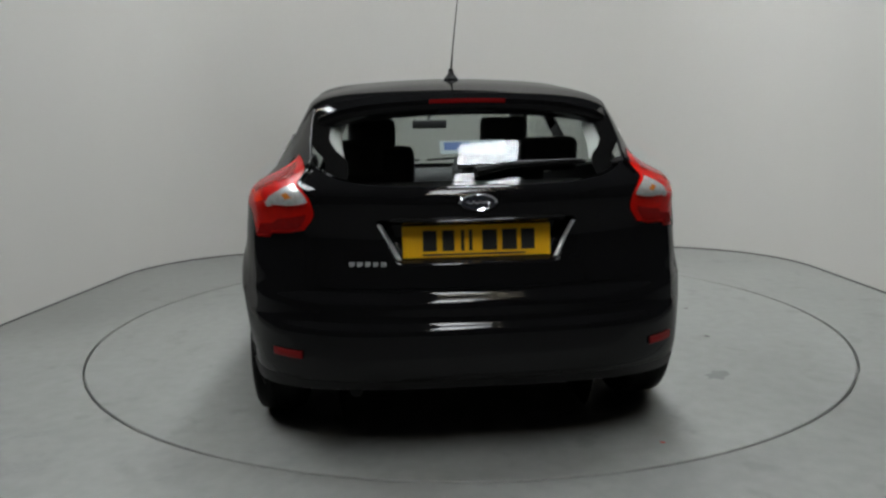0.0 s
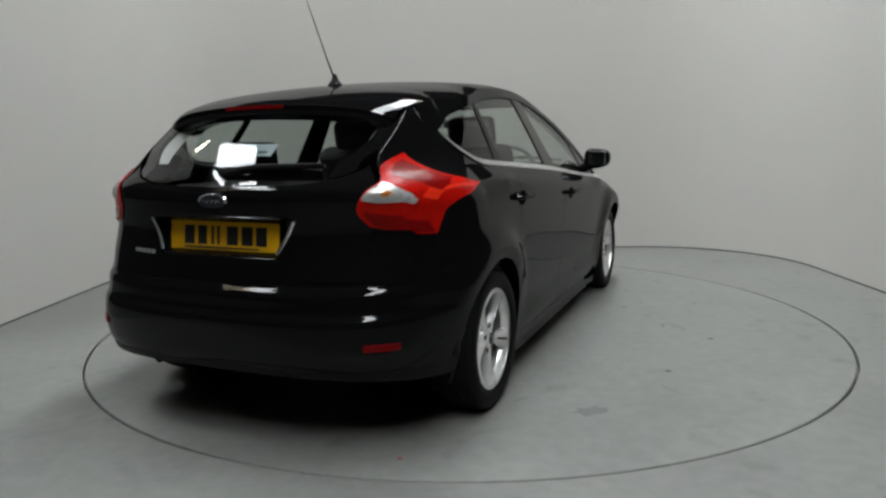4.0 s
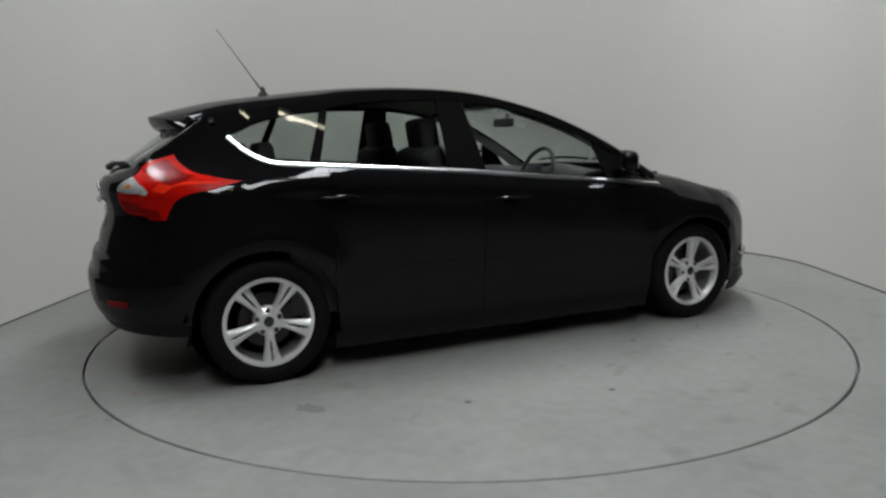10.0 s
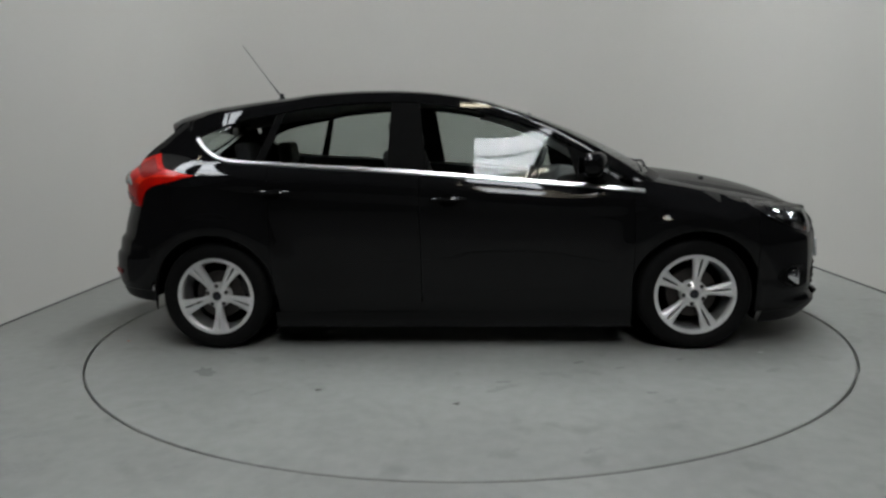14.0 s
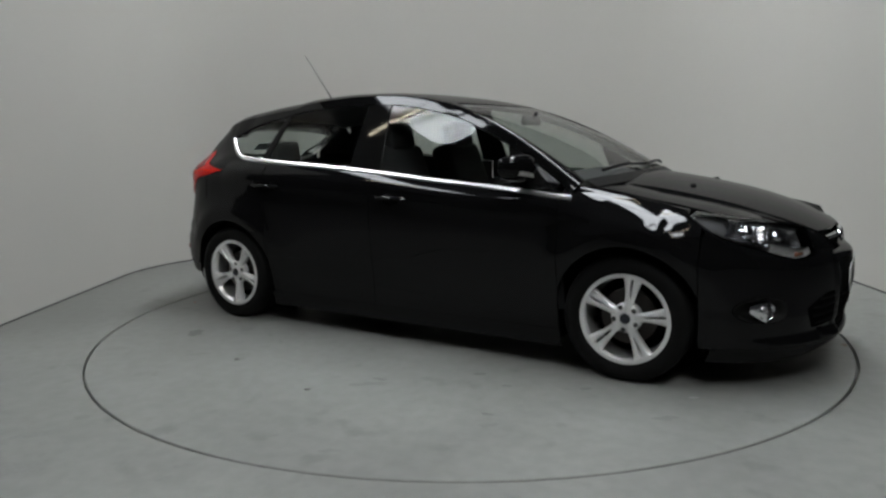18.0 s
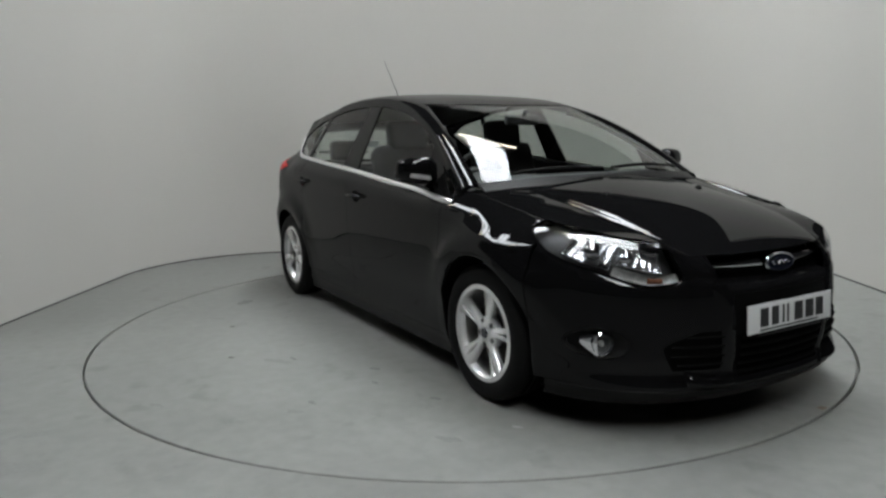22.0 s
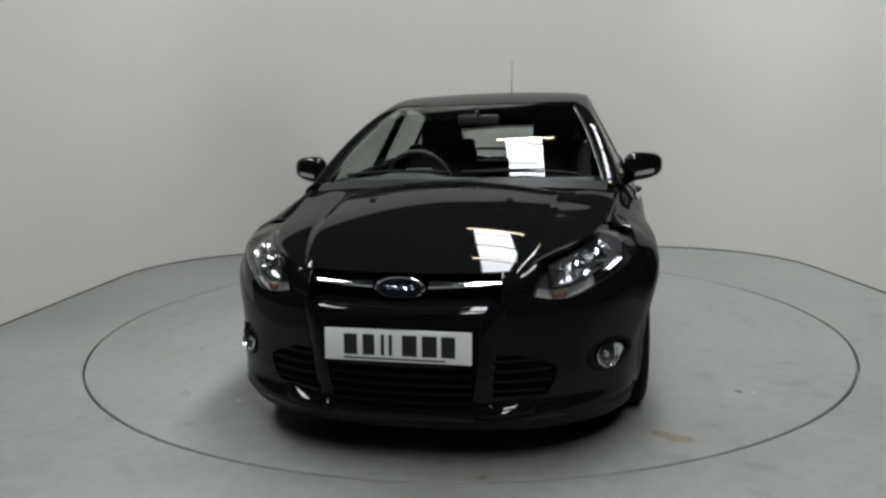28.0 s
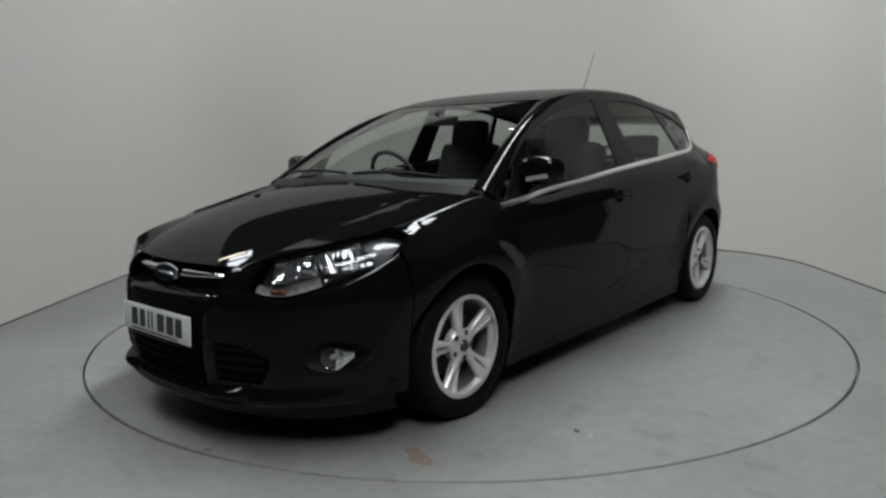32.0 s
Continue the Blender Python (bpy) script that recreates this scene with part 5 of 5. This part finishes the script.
for s in (1, -1):
    y = 0.38 * s
    seat = cushion("front_seat", 0.50, 0.50, 0.16, 0.05, (0.04, y, 0.535), -8, car, label="dark cloth front seat")
    part("backrest", box_bm(0.15, 0.48, 0.62, 0.06, seg=3), SEAT, seat, at=Matrix.Translation((-0.28, 0, 0.33)) @ Matrix.Rotation(radians(-12), 4, "Y"))
    part("headrest", box_bm(0.11, 0.27, 0.19, 0.045, seg=3), SEAT, seat, at=Matrix.Translation((-0.30, 0, 0.70)) @ Matrix.Rotation(radians(-2), 4, "Y"))
    for k in (-0.06, 0.06):
        part("headrest_post", tube_bm([(-0.33, k, 0.55), (-0.31, k, 0.66)], 0.007, 8), CHROME, seat, at=Matrix.Identity(4))
bench = cushion("rear_bench", 0.48, 1.25, 0.16, 0.05, (-0.92, 0, 0.52), -8, car, label="dark cloth rear bench")
part("backrest", box_bm(0.14, 1.25, 0.48, 0.05, seg=3), SEAT, bench, at=Matrix.Translation((-0.30, 0, 0.25)) @ Matrix.Rotation(radians(-16), 4, "Y"))
for y in (-0.43, 0.43):
    part("headrest", box_bm(0.09, 0.25, 0.15, 0.035, seg=3), SEAT, bench, at=Matrix.Translation((-0.28, y, 0.61)))
part("parcel_shelf", box_bm(0.55, 1.1, 0.02, 0.005, at=(-1.62, 0, 0.965)), CABIN, car)
part("boot_floor", box_bm(0.66, 1.1, 0.02, 0.0, at=(-1.66, 0, 0.45)), DARK, car)


def dash(u, v):
    y = lerp(-0.72, 0.72, u)
    prof = path3((0.92, 0, 0.925), (0.74, 0, 0.955), (0.60, 0, 0.945), (0.54, 0, 0.88), (0.52, 0, 0.78), (0.56, 0, 0.55))
    p = prof(v)
    hump = 0.045 * math.exp(-((y + 0.36) / 0.16) ** 2) * math.exp(-((v - 0.42) / 0.16) ** 2)
    return Vector((p.x + 0.05 * (1 - abs(y)) * (v < 0.01) - 0.1 * y * y * (1 - v), y, p.z + hump))


part("dashboard", grid_bm(dash, 40, 24, 0.02), CABIN, car, "dark moulded dashboard")
wheel_m = Matrix.Translation((0.44, -0.34, 0.93)) @ Matrix.Rotation(radians(-66), 4, "Y")
sw = part("steering_wheel", lathe_bm([(0.175 + 0.014 * math.cos(k), 0.014 * math.sin(k)) for k in (2 * math.pi * i / 10 for i in range(10))], 40, "Z", closed=True), CABIN, car, "dark steering wheel", at=wheel_m)
part("steering_hub", box_bm(0.12, 0.15, 0.04, 0.015), CABIN, sw, at=Matrix.Translation((0, 0, 0.02)))
for a in (0, 90, 180, 270)[:3]:
    part("steering_spoke", box_bm(0.03, 0.13, 0.015, 0.005, at=(0, 0.11, 0.01)), CABIN, sw, at=Matrix.Rotation(radians(a - 0), 4, "Z"))
part("inside_mirror", box_bm(0.03, 0.235, 0.058, 0.014, at=(0.40, 0.0, 1.262), seg=3), CABIN, car, "dark inside mirror")
part("mirror_stem", tube_bm([(0.41, 0, 1.28), (0.44, 0, 1.31)], 0.012, 8), CABIN, car)
part("cabin_floor", box_bm(2.6, 1.5, 0.03, 0.0, at=(-0.2, 0, 0.26)), DARK, car)
for s in (1, -1):
    part("door_trim", grid_bm(lambda u, v, s=s: Vector((lerp(-1.25, 0.95, u), s * (side_y(lerp(-1.25, 0.95, u), lerp(0.3, BELT(lerp(-1.25, 0.95, u)) - 0.01, v)) - 0.07), lerp(0.3, BELT(lerp(-1.25, 0.95, u)) - 0.01, v))), 24, 6), CABIN, car, "dark door lining")

# ---- marks on the turntable ----
def mark(name, x, y, rx, ry, turn, mat, label, seed, parent=None):
    rng = random.Random(seed)
    bm = bmesh.new()
    c = bm.verts.new((0, 0, 0.0012))
    ring = []
    for k in range(14):
        a = 2 * math.pi * k / 14
        w = rng.uniform(0.55, 1.15)
        ring.append(bm.verts.new((rx * w * math.cos(a), ry * w * math.sin(a), 0.0008)))
    for k in range(14):
        bm.faces.new((c, ring[k], ring[(k + 1) % 14]))
    part(name, bm, mat, parent or turntable, label, at=Matrix.Translation((x, y, 0)) @ Matrix.Rotation(radians(turn), 4, "Z"))


CHIP = simple("dark_chip", (0.06, 0.05, 0.05), 0.7)
SCUFF = simple("scuffed_paint", (0.135, 0.135, 0.132), 0.6, noise_amount=0.3, noise_scale=40)
RUST = simple("brown_worn_paint", (0.17, 0.13, 0.10), 0.7, noise_amount=0.35, noise_scale=50)
REDCHIP = simple("red_chip", (0.35, 0.03, 0.03), 0.6)
FAINT = simple("faintly_scuffed_paint", (0.162, 0.163, 0.155), 0.55, noise_amount=0.2, noise_scale=50)
PALE = simple("pale_chip", (0.30, 0.30, 0.29), 0.6)
for i, (x, y, rx, ry, tn, mt, lb) in enumerate((
        (-0.642, -1.346, 0.018, 0.015, 0, CHIP, "dark chip"), (0.020, -1.510, 0.020, 0.016, 20, CHIP, "dark chip"), (0.903, -1.361, 0.030, 0.014, 10, SCUFF, "grey scuff"),
        (-1.99, -0.536, 0.013, 0.012, 0, REDCHIP, "small red chip"), (1.697, 1.153, 0.10, 0.05, 70, RUST, "brown worn patch"), (1.132, 1.477, 0.022, 0.013, 30, CHIP, "dark chip"),
        (1.136, 1.542, 0.018, 0.010, 0, PALE, "pale chip"), (0.819, -1.013, 0.035, 0.014, 15, SCUFF, "grey scuff"), (-1.29, -1.095, 0.05, 0.10, 40, SCUFF, "grey scuff"),
        (2.148, 0.46, 0.02, 0.03, 0, RUST, "brown chip"), (0.232, -1.226, 0.05, 0.012, 12, SCUFF, "grey scuff"),
        (-1.269, -0.775, 0.047, 0.021, -41, FAINT, "faint scuff"), (-0.839, -0.903, 0.033, 0.015, -41, FAINT, "faint scuff"), (-0.681, -0.979, 0.033, 0.015, -42, FAINT, "faint scuff"),
        (-0.906, -1.382, 0.018, 0.07, -41, FAINT, "faint streak"), (0.234, -1.302, 0.106, 0.03, 36, FAINT, "faint scuff"), (0.627, -0.926, 0.045, 0.02, 36, SCUFF, "grey scuff"),
        (0.962, -1.465, 0.051, 0.023, 36, FAINT, "faint scuff"), (1.157, -0.869, 0.036, 0.016, 36, SCUFF, "grey scuff"), (1.614, -0.747, 0.029, 0.013, 36, PALE, "pale chip"),
        (1.568, -1.04, 0.058, 0.026, 36, FAINT, "faint scuff"), (0.261, -1.973, 0.033, 0.015, 36, FAINT, "faint scuff"), (0.546, -1.967, 0.045, 0.02, 37, FAINT, "faint scuff"))):
    mark("floor_mark", x, y, rx, ry, tn, mt, lb, i)
for i, (x, y, rx, ry, tn) in enumerate(((-1.024, -2.09, 0.05, 0.025, 10), (-1.06, -2.19, 0.04, 0.02, 30), (-1.637, -2.108, 0.12, 0.06, 0), (-1.985, -1.165, 0.03, 0.02, 50), (2.20, -0.58, 0.08, 0.04, 75), (-1.757, -1.81, 0.10, 0.035, 20))):
    mark("floor_mark", x, y, rx, ry, tn, FAINT, "faint scuff", 60 + i, floor)

# the car stands beside the turntable's axis: all its parts shift with it
for ob in car.children:
    ob.matrix_basis = Matrix.Translation((0, YC, 0)) @ ob.matrix_basis


def motions():
    rows = [(float(t), pose(0, 0, 0, 0, 0, TURN_0 + TURN_RATE * t)) for t in range(33)]
    walk(turntable, rows)
    walk(car, rows)


motions()
